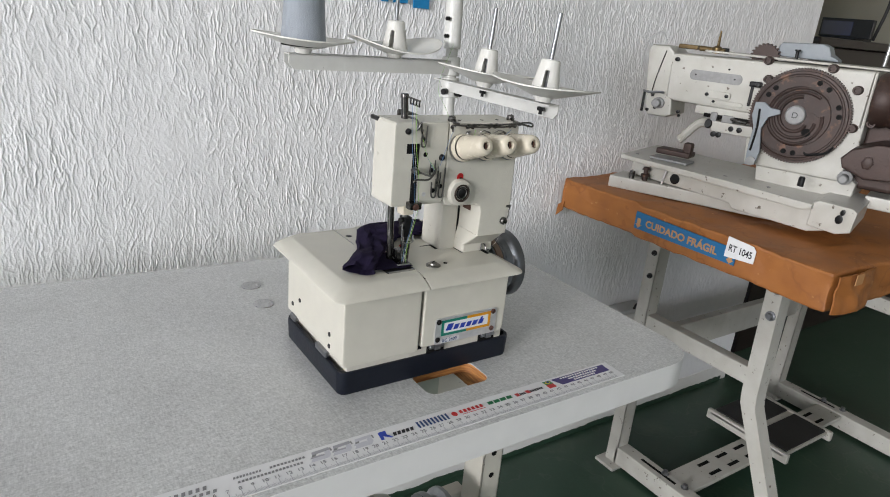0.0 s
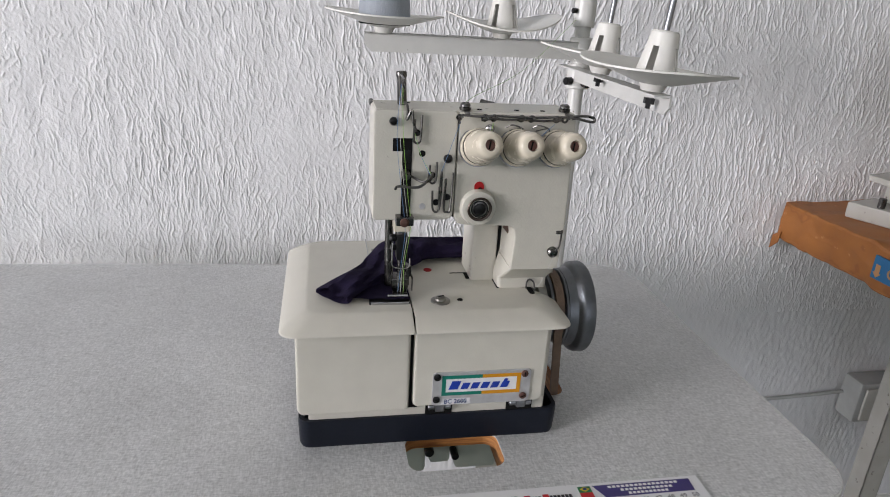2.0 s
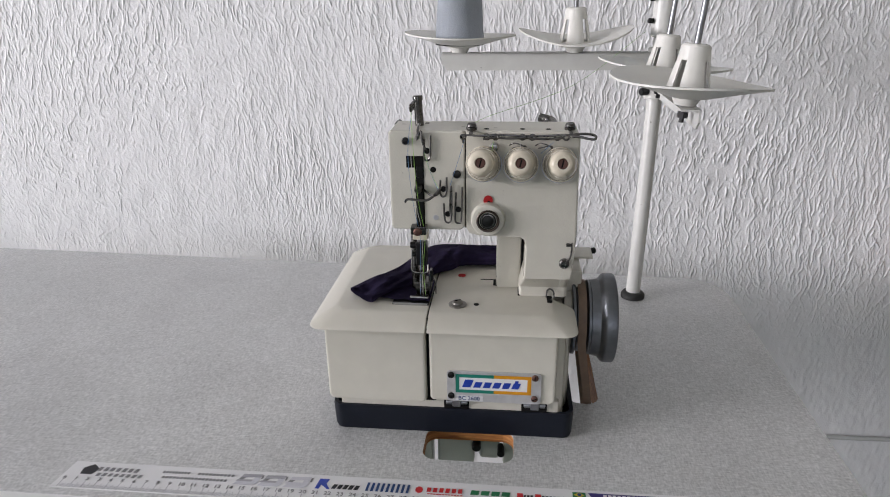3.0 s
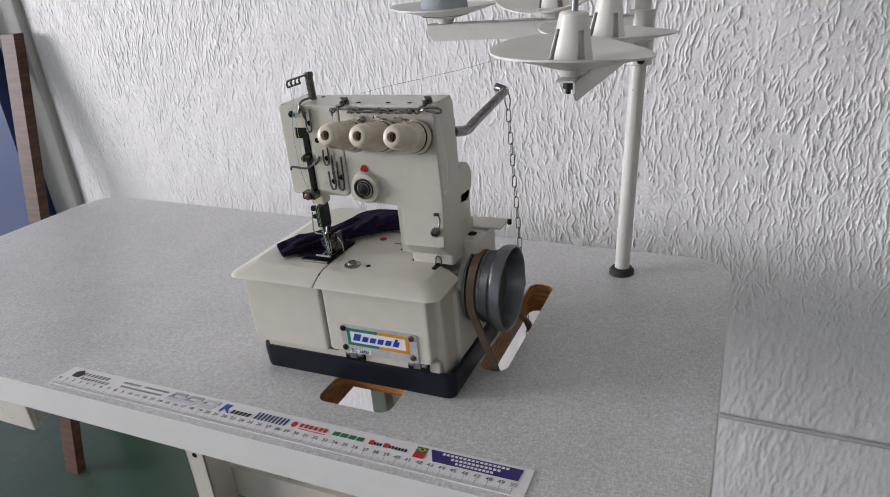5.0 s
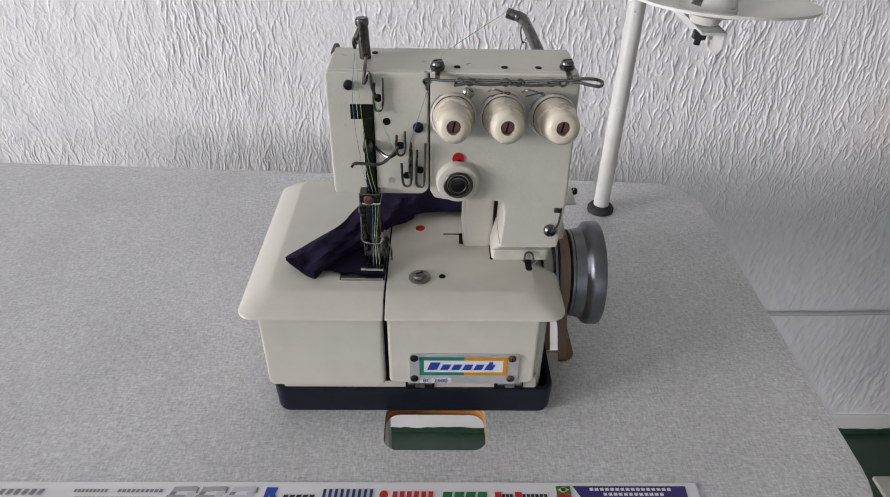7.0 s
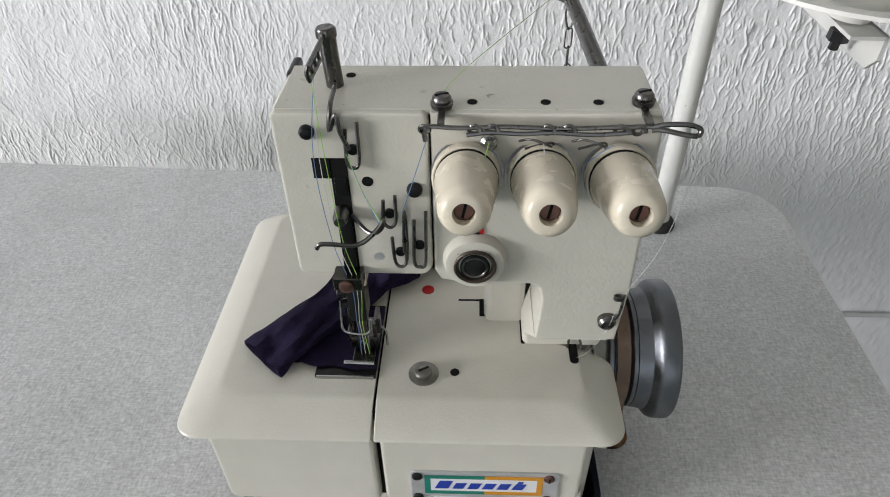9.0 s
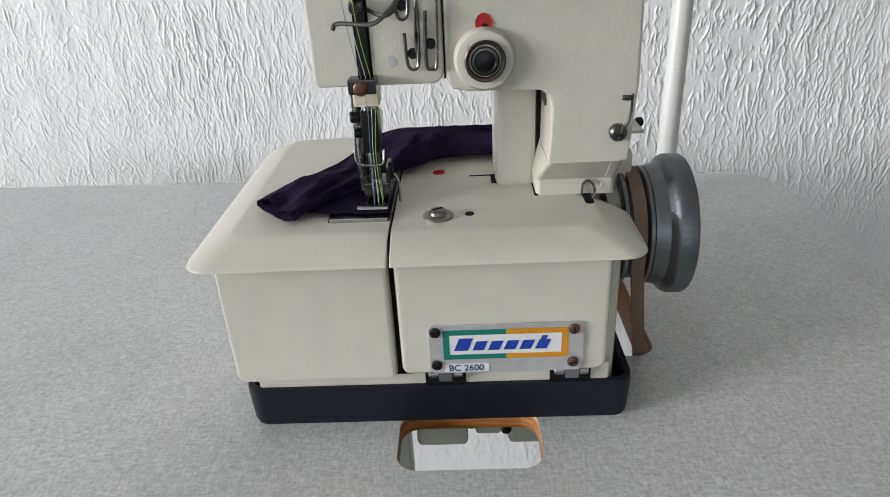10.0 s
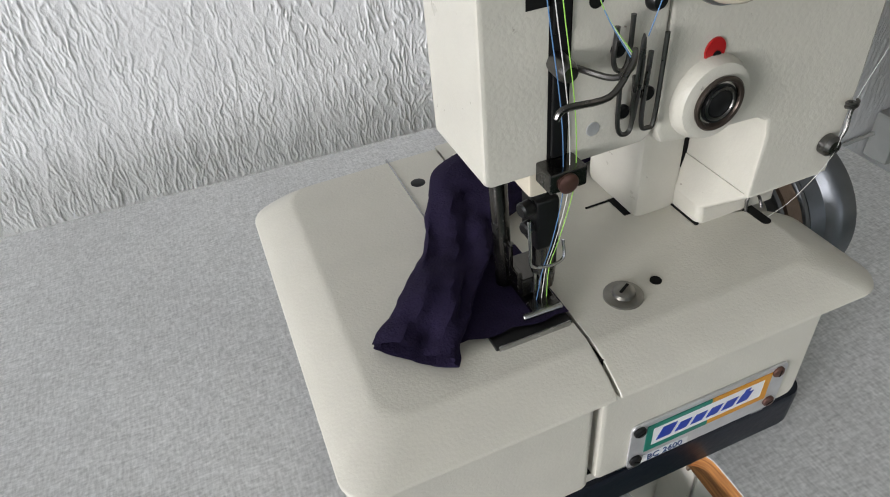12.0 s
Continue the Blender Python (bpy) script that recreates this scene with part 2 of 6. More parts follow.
def flat_faces(ob):
    """Large faces keep one tone up to their rounded edges."""
    if len(ob.data.polygons) > 6:
        mod = ob.modifiers.new("flat_faces", "WEIGHTED_NORMAL")
        mod.keep_sharp, mod.weight = True, 80
    return ob


def part(name, bm, mat, parent, label=""):
    """Links a bmesh, given in world coordinates, as one mesh object under a thing or a part."""
    o = ORIGIN[parent]
    bmesh.ops.translate(bm, verts=bm.verts, vec=-o)
    ob = flat_faces(new(name, mesh_from(bm, name, mat)))
    ob.parent = parent
    ORIGIN[ob] = o
    return tagged(ob, label)


def solo(name, bm, mat, label, category, group="", kind="", at=None):
    """A thing that is one mesh."""
    if at is None:
        at = sum((v.co for v in bm.verts), Vector()) / len(bm.verts)
    bmesh.ops.translate(bm, verts=bm.verts, vec=-Vector(at))
    ob = new(name, mesh_from(bm, name, mat))
    ob.location = at
    ORIGIN[ob] = Vector(at)
    return tagged(ob, label, category, group, kind)


def merge(*bms):
    out = bmesh.new()
    for b in bms:
        me = bpy.data.meshes.new("tmp")
        b.to_mesh(me)
        b.free()
        out.from_mesh(me)
        bpy.data.meshes.remove(me)
    return out


def box(x0, x1, y0, y1, z0, z1, bevel=0.0, seg=2):
    bm = bmesh.new()
    bmesh.ops.create_cube(bm, size=1.0)
    for v in bm.verts:
        v.co = Vector(((x0 + x1) / 2 + v.co.x * (x1 - x0), (y0 + y1) / 2 + v.co.y * (y1 - y0), (z0 + z1) / 2 + v.co.z * (z1 - z0)))
    if bevel:
        bmesh.ops.bevel(bm, geom=bm.edges[:], offset=bevel, segments=seg, profile=0.5, affect="EDGES", clamp_overlap=True)
    return bm


def moved(bm, m):
    bmesh.ops.transform(bm, matrix=m, verts=bm.verts)
    return bm


def frame_of(a, b):
    """A matrix whose z axis runs from a to b, at a."""
    a, b = Vector(a), Vector(b)
    return Matrix.Translation(a) @ (b - a).to_track_quat("Z", "Y").to_matrix().to_4x4()


def lathe(a, b, profile, seg=24, caps=True):
    """A turned body along a to b. profile: pairs (distance along, radius)."""
    bm = bmesh.new()
    rings = []
    for s, r in profile:
        rings.append([bm.verts.new((max(r, 1e-5) * math.cos(2 * math.pi * i / seg), max(r, 1e-5) * math.sin(2 * math.pi * i / seg), s)) for i in range(seg)])
    for p, q in zip(rings, rings[1:]):
        for i in range(seg):
            j = (i + 1) % seg
            bm.faces.new((p[i], p[j], q[j], q[i]))
    if caps:
        bm.faces.new(rings[0][::-1])
        bm.faces.new(rings[-1])
    bmesh.ops.recalc_face_normals(bm, faces=bm.faces[:])
    return moved(bm, frame_of(a, b))


def rod(a, b, r, seg=14, r2=None):
    d = (Vector(b) - Vector(a)).length
    c = min(r * 0.25, d * 0.2)
    r2 = r if r2 is None else r2
    return lathe(a, b, [(0, r - c), (c, r), (d - c, r2), (d, r2 - min(c, r2 * 0.5))], seg)


def smooth_line(points, n=6):
    """Points along a rounded line through the given ones."""
    p = [Vector(q) for q in points]
    if len(p) < 3:
        return p
    e = [p[0] * 2 - p[1], *p, p[-1] * 2 - p[-2]]
    out = []
    for i in range(1, len(e) - 2):
        a, b, c, d = e[i - 1:i + 3]
        for k in range(n):
            t = k / n
            out.append(0.5 * (2 * b + (c - a) * t + (2 * a - 5 * b + 4 * c - d) * t * t + (3 * b - a - 3 * c + d) * t ** 3))
    return out + [p[-1]]


def wire(points, r, seg=8, rounded=True, n=5):
    """A bent wire, tube or cable."""
    pts = smooth_line(points, n) if rounded else [Vector(q) for q in points]
    bm = bmesh.new()
    rings, side = [], None
    for i, p in enumerate(pts):
        d = (pts[min(i + 1, len(pts) - 1)] - pts[max(i - 1, 0)]).normalized()
        if side is None:
            side = d.orthogonal().normalized()
        side = (side - d * side.dot(d)).normalized()
        up = d.cross(side)
        rings.append([bm.verts.new(p + r * (math.cos(2 * math.pi * k / seg) * side + math.sin(2 * math.pi * k / seg) * up)) for k in range(seg)])
    for p, q in zip(rings, rings[1:]):
        for i in range(seg):
            j = (i + 1) % seg
            bm.faces.new((p[i], p[j], q[j], q[i]))
    bm.faces.new(rings[0][::-1]), bm.faces.new(rings[-1])
    bmesh.ops.recalc_face_normals(bm, faces=bm.faces[:])
    return bm


def round_rect(x0, x1, y0, y1, radii, seg=6):
    """Corner order: x0y0, x1y0, x1y1, x0y1."""
    r = radii if isinstance(radii, (list, tuple)) else [radii] * 4
    out = []
    for (cx, cy), rad, a0 in zip(((x0 + r[0], y0 + r[0]), (x1 - r[1], y0 + r[1]), (x1 - r[2], y1 - r[2]), (x0 + r[3], y1 - r[3])), r, (180, 270, 0, 90)):
        for k in range(seg + 1):
            a = radians(a0 + 90 * k / seg)
            out.append((cx + rad * math.cos(a), cy + rad * math.sin(a)))
    return out


def loft(rings):
    """Closed body through rings of 3D points of equal count."""
    bm = bmesh.new()
    vs = [[bm.verts.new(p) for p in ring] for ring in rings]
    n = len(vs[0])
    for p, q in zip(vs, vs[1:]):
        for i in range(n):
            j = (i + 1) % n
            bm.faces.new((p[i], p[j], q[j], q[i]))
    bm.faces.new(vs[0][::-1]), bm.faces.new(vs[-1])
    bmesh.ops.recalc_face_normals(bm, faces=bm.faces[:])
    return bm


def prism_y(outline, y0, y1, ch=0.0):
    """A plate with the given outline (x, z), from y0 (front) to y1, with softened front and back edges."""
    def inset(d):
        n = len(outline)
        out = []
        for i, (x, z) in enumerate(outline):
            ax, az = outline[i - 1]
            bx, bz = outline[(i + 1) % n]
            tx, tz = bx - ax, bz - az
            L = math.hypot(tx, tz) or 1
            nx, nz = -tz / L, tx / L
            if area < 0:
                nx, nz = -nx, -nz
            out.append((x + nx * d, z + nz * d))
        return out
    area = sum(outline[i - 1][0] * outline[i][1] - outline[i][0] * outline[i - 1][1] for i in range(len(outline)))
    rows = [(y0, ch), (y0 + ch * 0.3, ch * 0.3), (y0 + ch, 0), (y1 - ch, 0), (y1, ch)] if ch else [(y0, 0), (y1, 0)]
    return loft([[(x, y, z) for x, z in inset(d)] for y, d in rows])


def plate_holes(outline, holes, z0, z1):
    """A flat plate in xy with holes through it."""
    bm = bmesh.new()
    edges = []
    for loop in (outline, *holes):
        vs = [bm.verts.new((x, y, z1)) for x, y in loop]
        edges += [bm.edges.new((vs[i - 1], vs[i])) for i in range(len(vs))]
    bmesh.ops.triangle_fill(bm, edges=edges, use_beauty=True, use_dissolve=False)
    faces = [f for f in bm.faces]
    got = bmesh.ops.extrude_face_region(bm, geom=faces)
    bmesh.ops.translate(bm, verts=[g for g in got["geom"] if isinstance(g, bmesh.types.BMVert)], vec=(0, 0, z0 - z1))
    bmesh.ops.recalc_face_normals(bm, faces=bm.faces[:])
    return bm


def screw(a, b, r, slot=True, cross=False, head=0.0016):
    """A slotted or cross-headed screw head from a (surface) outwards to b direction."""
    a, b = Vector(a), Vector(b)
    d = (b - a).normalized()
    bm = lathe(a, a + d, [(-0.001, r * 0.9), (0, r), (head * 0.6, r), (head, r * 0.72), (head * 1.02, r * 0.2)], 16)
    return bm


def slot_mark(a, d, r, turn=0.6, head=0.0016):
    d = Vector(d).normalized()
    m = frame_of(Vector(a) + d * (head * 0.9), Vector(a) + d * (head * 0.9 + 1)) @ Matrix.Rotation(turn, 4, "Z")
    return moved(box(-r * 0.68, r * 0.68, -r * 0.13, r * 0.13, -0.0002, 0.0003), m)


def lettering(text, size, m, mat, parent, name="lettering", squash=1.0, shear=0.0, align="CENTER", depth=0.00015, bold=0.0):
    cu = bpy.data.curves.new(name, "FONT")
    cu.body, cu.size, cu.extrude, cu.align_x, cu.shear, cu.offset = text, size, depth, align, shear, bold
    tmp = bpy.data.objects.new(name, cu)
    scene.collection.objects.link(tmp)
    me = bpy.data.meshes.new_from_object(tmp.evaluated_get(bpy.context.evaluated_depsgraph_get()))
    bpy.data.objects.remove(tmp)
    bm = bmesh.new()
    bm.from_mesh(me)
    bpy.data.meshes.remove(me)
    moved(bm, m @ Matrix.Diagonal((squash, 1, 1, 1)))
    return part(name, bm, mat, parent) if parent else bm


def slanted_bars(x0, x1, z0, z1, n, slant, y, parent, mat, name="mark", gap=0.3, axis="front"):
    """A row of leaning bars that stands for a name."""
    if n > 1:
        w = (x1 - x0 - slant) / n
        for i in range(n):
            slanted_bars(x0 + i * w, x0 + (i + 1) * w + slant, z0, z1, 1, slant, y, parent, mat, name, gap, axis)
        return None
    bm = bmesh.new()
    w = (x1 - x0 - slant) / n
    for i in range(n):
        a, b = x0 + i * w, x0 + i * w + w * (1 - gap)
        pts = [(a, z0), (b, z0), (b + slant, z1), (a + slant, z1)]
        t = 0.0002
        if axis == "front":
            lo, hi = [bm.verts.new((p, y, q)) for p, q in pts], [bm.verts.new((p, y - t, q)) for p, q in pts]
        else:
            lo, hi = [bm.verts.new((p, q, y)) for p, q in pts], [bm.verts.new((p, q, y + t)) for p, q in pts]
        bm.faces.new(lo), bm.faces.new(hi)
        for k in range(4):
            bm.faces.new((lo[k], lo[(k + 1) % 4], hi[(k + 1) % 4], hi[k]))
    bmesh.ops.recalc_face_normals(bm, faces=bm.faces[:])
    return part(name, bm, mat, parent)

# ---------- the room ----------
WALL_Y, FLOOR_Z, TABLE = 0.705, -0.012, 0.75


def value_noise(x, z, seed):
    """Smooth lattice noise on arrays, 0 to 1."""
    g = np.random.RandomState(seed).rand(256, 256)
    xi, zi = np.floor(x).astype(int), np.floor(z).astype(int)
    u, w = x - xi, z - zi
    u, w = u * u * (3 - 2 * u), w * w * (3 - 2 * w)
    a, b = g[xi % 256, zi % 256], g[(xi + 1) % 256, zi % 256]
    c, d = g[xi % 256, (zi + 1) % 256], g[(xi + 1) % 256, (zi + 1) % 256]
    return (a * (1 - u) + b * u) * (1 - w) + (c * (1 - u) + d * u) * w


def drip_relief(x0, x1, z0, z1, nx, nz, seed):
    """Height map of the rolled plaster: thousands of short crooked drips, mostly upright, that fork and fade."""
    rng = np.random.RandomState(seed)
    dx, dz = (x1 - x0) / (nx - 1), (z1 - z0) / (nz - 1)
    h = np.zeros((nz, nx))
    count, steps = int(12500 * (x1 - x0) * (z1 - z0)), 34
    cx, cz = rng.uniform(x0, x1, count), rng.uniform(z0, z1, count)
    coarse = value_noise(cx * 4.5 + 40, cz * 6 + 40, 21)
    crumb = np.clip((value_noise(cx * 6 + 10, cz * 7 + 10, 24) - 0.50) * 4, 0, 1) * (rng.rand(count) < 0.85)
    length = rng.gamma(2.3, 0.0115, count).clip(0.006, 0.085) * (0.5 + 1.7 * coarse ** 2) * (1 - 0.62 * crumb)
    lean = rng.normal(0, 0.17, count) * (1 + 3.5 * crumb) + 0.5 * (value_noise(cx * 3 + 60, cz * 3 + 60, 22) - 0.5)
    width = rng.uniform(0.0008, 0.0024, count)
    tall = rng.uniform(0.0004, 0.0017, count) * (0.6 + 0.75 * value_noise(cx * 7 + 20, cz * 7 + 20, 23)) * (1 - 0.25 * crumb)
    tall *= np.clip(1.00 + 0.35 * (cx - 0.15), 0.8, 1.4)
    wave, phase = rng.uniform(0.0005, 0.0024, count), rng.uniform(0, 6.28, count)
    freq = rng.uniform(110, 340, count)
    t = np.linspace(-0.5, 0.5, steps)[None, :]
    pz = cz[:, None] + t * length[:, None]
    px = cx[:, None] + lean[:, None] * t * length[:, None] + wave[:, None] * np.sin(phase[:, None] + freq[:, None] * t * length[:, None])
    tp = tall[:, None] * np.clip(1.15 - (2 * np.abs(t)) ** 2.5, 0, 1)
    px, pz, tp, wd = px.ravel(), pz.ravel(), tp.ravel(), np.repeat(width, steps)
    ix, iz = np.rint((px - x0) / dx).astype(int), np.rint((pz - z0) / dz).astype(int)
    for k in range(-4, 2):
        jx = ix + k
        d = x0 + jx * dx - px
        v = tp * np.clip(np.where(d < 0, 1 + d / wd, 1 - d / 0.0006), 0, 1)  # a soft back and a sharp lip
        ok = (jx >= 0) & (jx < nx) & (iz >= 0) & (iz < nz) & (v > 0)
        np.maximum.at(h, (iz[ok], jx[ok]), v[ok])
    return h


def relief_wall(name, x0, x1, z0, z1, step, seed):
    nx, nz = int((x1 - x0) / step) + 1, int((z1 - z0) / (step * 1.5)) + 1
    gx, gz = np.meshgrid(np.linspace(x0, x1, nx), np.linspace(z0, z1, nz))
    h = drip_relief(x0, x1, z0, z1, nx, nz, seed)
    soft = h.copy()
    soft[1:-1] = (h[:-2] + 4 * h[1:-1] + h[2:]) / 6
    h = soft + 0.0012 * value_noise(gx * 45 + 90, gz * 28 + 90, 9) + 0.0004 * value_noise(gx * 300 + 90, gz * 190 + 90, 10)
    co = np.stack([gx, WALL_Y + 0.001 - h, gz], -1).reshape(-1, 3)
    i = (np.arange(nz - 1)[:, None] * nx + np.arange(nx - 1)[None, :]).reshape(-1)
    quads = np.stack([i, i + 1, i + nx + 1, i + nx], -1)
    me = bpy.data.meshes.new(name)
    me.vertices.add(len(co)), me.loops.add(quads.size), me.polygons.add(len(quads))
    me.vertices.foreach_set("co", co.reshape(-1))
    me.loops.foreach_set("vertex_index", quads.reshape(-1))
    me.polygons.foreach_set("loop_start", np.arange(0, quads.size, 4))
    me.update(calc_edges=True)
    me.shade_smooth()
    me.materials.append(WALL)
    return new(name, me)


WALL_L, WALL_R = -0.83, 2.0
tagged(relief_wall("wall_north", WALL_L, 1.35, 0.54, 1.30, 0.00096, 5), "white wall of rolled dripping plaster relief", "wall", kind="structure")
tagged(relief_wall("wall_north_end", 1.35, WALL_R, 0.54, 1.30, 0.0018, 7), "far end of the white rolled plaster wall", "wall", kind="structure")
tagged(relief_wall("wall_north_lower", WALL_L, WALL_R, FLOOR_Z + 0.06, 0.5405, 0.0028, 6), "lower white wall of rolled plaster relief", "wall", kind="structure")
bm = merge(box(WALL_L, WALL_R, WALL_Y + 0.002, WALL_Y + 0.15, FLOOR_Z, 3.4), box(WALL_L, WALL_R, WALL_Y - 0.002, WALL_Y + 0.004, 1.30, 3.4), box(WALL_L, WALL_R, WALL_Y - 0.003, WALL_Y + 0.004, FLOOR_Z, FLOOR_Z + 0.06))
solo("wall_north_core", bm, PLASTER, "white plastered wall behind the sewing table", "wall", kind="structure")
solo("floor", box(-6.8, 5.2, -6.3, 3.4, FLOOR_Z - 0.12, FLOOR_Z), FLOOR, "dark green painted concrete floor", "floor", kind="structure")
solo("ceiling", box(-6.8, 5.2, -6.3, 3.4, 3.4, 3.5), CEIL, "white ceiling", "ceiling", kind="structure")
paint = bmesh.new()
prev = None
for i in range(190):
    x = WALL_L + 0.0148 * i
    h = 0.012 + 0.012 * abs(noise.noise(Vector((x * 7, 3, 1)))) + 0.008 * abs(noise.noise(Vector((x * 40, 8, 2))))
    col_ = [paint.verts.new((x, WALL_Y - 0.0055, FLOOR_Z + 0.0005)), paint.verts.new((x, WALL_Y - 0.0055, FLOOR_Z + h)), paint.verts.new((x, WALL_Y - 0.0035, FLOOR_Z + h))]
    if prev:
        paint.faces.new((prev[0], col_[0], col_[1], prev[1])), paint.faces.new((prev[1], col_[1], col_[2], prev[2]))
    prev = col_
solo("baseboard", paint, FLOOR, "ragged edge of green floor paint brushed onto the wall foot", "baseboard", kind="structure")
# west and south walls are unseen; west window inferred, south opening added as fill
solo("wall_west", merge(box(-6.60, -6.45, -6.05, -3.70, FLOOR_Z, 3.4), box(-6.60, -6.45, -1.02, 3.2, FLOOR_Z, 3.4), box(-6.60, -6.45, -3.70, -1.02, FLOOR_Z, 1.15), box(-6.60, -6.45, -3.70, -1.02, 2.85, 3.4)), PLASTER, "white wall with a wide window opening", "wall", kind="structure")
solo("wall_south", merge(box(-6.45, -1.1, -6.05, -5.9, FLOOR_Z, 3.4), box(2.3, 4.9, -6.05, -5.9, FLOOR_Z, 3.4), box(-1.1, 2.3, -6.05, -5.9, FLOOR_Z, 0.85), box(-1.1, 2.3, -6.05, -5.9, 2.75, 3.4)), BOUNCE_GREY, "unseen grey wall with an opening added for fill light", "wall", kind="structure")
solo("wall_east", box(4.9, 5.05, -6.05, 3.2, FLOOR_Z, 3.4), BEIGE, "beige painted wall", "wall", kind="structure")
solo("wall_back", box(WALL_R - 0.4, 4.9, 2.6, 2.75, FLOOR_Z, 3.4), BEIGE, "beige painted wall of the next room", "wall", kind="structure")
solo("wall_blue", box(-6.45, WALL_L - 0.105, WALL_Y - 0.055, WALL_Y + 0.15, FLOOR_Z, 3.4), BLUE_WALL, "deep blue painted wall", "wall", kind="structure")
# pale edge strip where the white wall ends
solo("trim", merge(box(WALL_L - 0.104, WALL_L - 0.012, WALL_Y - 0.016, WALL_Y + 0.15, FLOOR_Z, 3.4, 0.008), box(WALL_L - 0.012, WALL_L, WALL_Y + 0.004, WALL_Y + 0.15, FLOOR_Z, 3.4)), GREY_PL, "pale grey smooth strip at the wall end", "trim", kind="structure")
post = loft([[(x + a, y + b, z) for a, b in ((-0.022, -0.012), (0.022, -0.012), (0.022, 0.012), (-0.022, 0.012))] for x, y, z in ((-0.866, 0.474, FLOOR_Z), (-0.866, 0.480, FLOOR_Z + 0.03), (-0.862, 0.600, 0.64), (-0.858, 0.668, 1.0), (-0.856, 0.676, 1.05))])
solo("wooden_post", post, BROWN_WOOD, "dark brown wooden post leaning against the wall", "post")

# blue vinyl letters of a wall sign, of which only the feet come into view: plain bars
sign = thing("wall_sign", (0.58, WALL_Y - 0.006, 1.12), "bright blue vinyl letters on the white wall", "sign")
for x, w, z in ((0.500, 0.034, 1.128), (0.546, 0.014, 1.124), (0.570, 0.030, 1.124), (0.612, 0.034, 1.118)):
    part("letter_bar", box(x, x + w, WALL_Y - 0.0075, WALL_Y - 0.005, z, z + 0.09, 0.0008), LETTER_BLUE, sign)

# cable and socket on the wall
solo("wall_cable", merge(wire([(0.60, WALL_Y - 0.008, 0.345), (0.80, WALL_Y - 0.008, 0.341), (1.0, WALL_Y - 0.008, 0.338), (1.2, WALL_Y - 0.008, 0.343), (1.31, WALL_Y - 0.012, 0.352)], 0.004)), GREY_PL, "thin grey cable run along the white wall", "cable")
sock = thing("socket_box", (1.36, WALL_Y, 0.35), "pale grey plastic surface socket box on the wall", "socket")
part("body", box(1.305, 1.415, WALL_Y - 0.055, WALL_Y - 0.002, 0.30, 0.395, 0.008), GREY_PL, sock)
part("cover", box(1.315, 1.405, WALL_Y - 0.062, WALL_Y - 0.056, 0.31, 0.385, 0.003), WHITE_PL, sock)
part("cable", wire([(1.36, WALL_Y - 0.05, 0.395), (1.35, WALL_Y - 0.07, 0.42), (1.40, WALL_Y - 0.08, 0.41), (1.43, WALL_Y - 0.05, 0.33), (1.44, WALL_Y - 0.04, 0.25)], 0.004), BLACK, sock)

# ---------- the sewing table ----------
table = thing("sewing_table", (0.07, 0.24, FLOOR_Z), "industrial sewing table with grey linen laminate top and white edge", "table")
OUT = []
corners = [(-0.52, 0.0, 0.05), (0.637, 0.0, 0.055), (0.640, 0.464, 0.055), (-0.505, 0.517, 0.07)]
for i, (x, y, r) in enumerate(corners):
    px, py, _ = corners[i - 1]
    qx, qy, _ = corners[(i + 1) % 4]
    a, b, c = Vector((px - x, py - y)).normalized(), Vector((qx - x, qy - y)).normalized(), Vector((x, y))
    for k in range(9):
        t = k / 8
        p = (c + a * r) * (1 - t) ** 2 + c * 2 * t * (1 - t) * 1.0 + (c + b * r) * t ** 2
        OUT.append((p.x, p.y))
HOLES = [round_rect(0.288, 0.3655, 0.066, 0.1095, 0.011), round_rect(0.4175, 0.4465, 0.158, 0.349, 0.012)]
part("laminate", plate_holes(OUT, HOLES, TABLE - 0.0012, TABLE), LAMINATE, table, "grey linen-patterned laminate")
mid = (0.07, 0.24)
inner = [(mid[0] + (x - mid[0]) * 0.9975, mid[1] + (y - mid[1]) * 0.995) for x, y in OUT]
part("core", plate_holes(inner, HOLES, TABLE - 0.012, TABLE - 0.0014), CORE, table, "orange plywood core")
WIDE = [round_rect(0.284, 0.3700, 0.060, 0.200, 0.011), round_rect(0.4170, 0.4470, 0.157, 0.343, 0.012)]
part("core", plate_holes(inner, WIDE, TABLE - 0.034, TABLE - 0.0121), CORE, table, "orange plywood core")
n = len(OUT)
ring = bmesh.new()
rows = []
for s, z in ((1.0, TABLE - 0.035), (1.0026, TABLE - 0.034), (1.0026, TABLE - 0.0012), (1.001, TABLE - 0.0004), (0.9965, TABLE - 0.0016), (0.9965, TABLE - 0.035)):
    rows.append([ring.verts.new((mid[0] + (x - mid[0]) * s, mid[1] + (y - mid[1]) * s, z)) for x, y in OUT])
for p, q in zip(rows, rows[1:] + rows[:1]):
    for i in range(n):
        ring.faces.new((p[i], p[(i + 1) % n], q[(i + 1) % n], q[i]))
bmesh.ops.recalc_face_normals(ring, faces=ring.faces[:])
part("edge_band", ring, EDGE, table, "white plastic edge band")


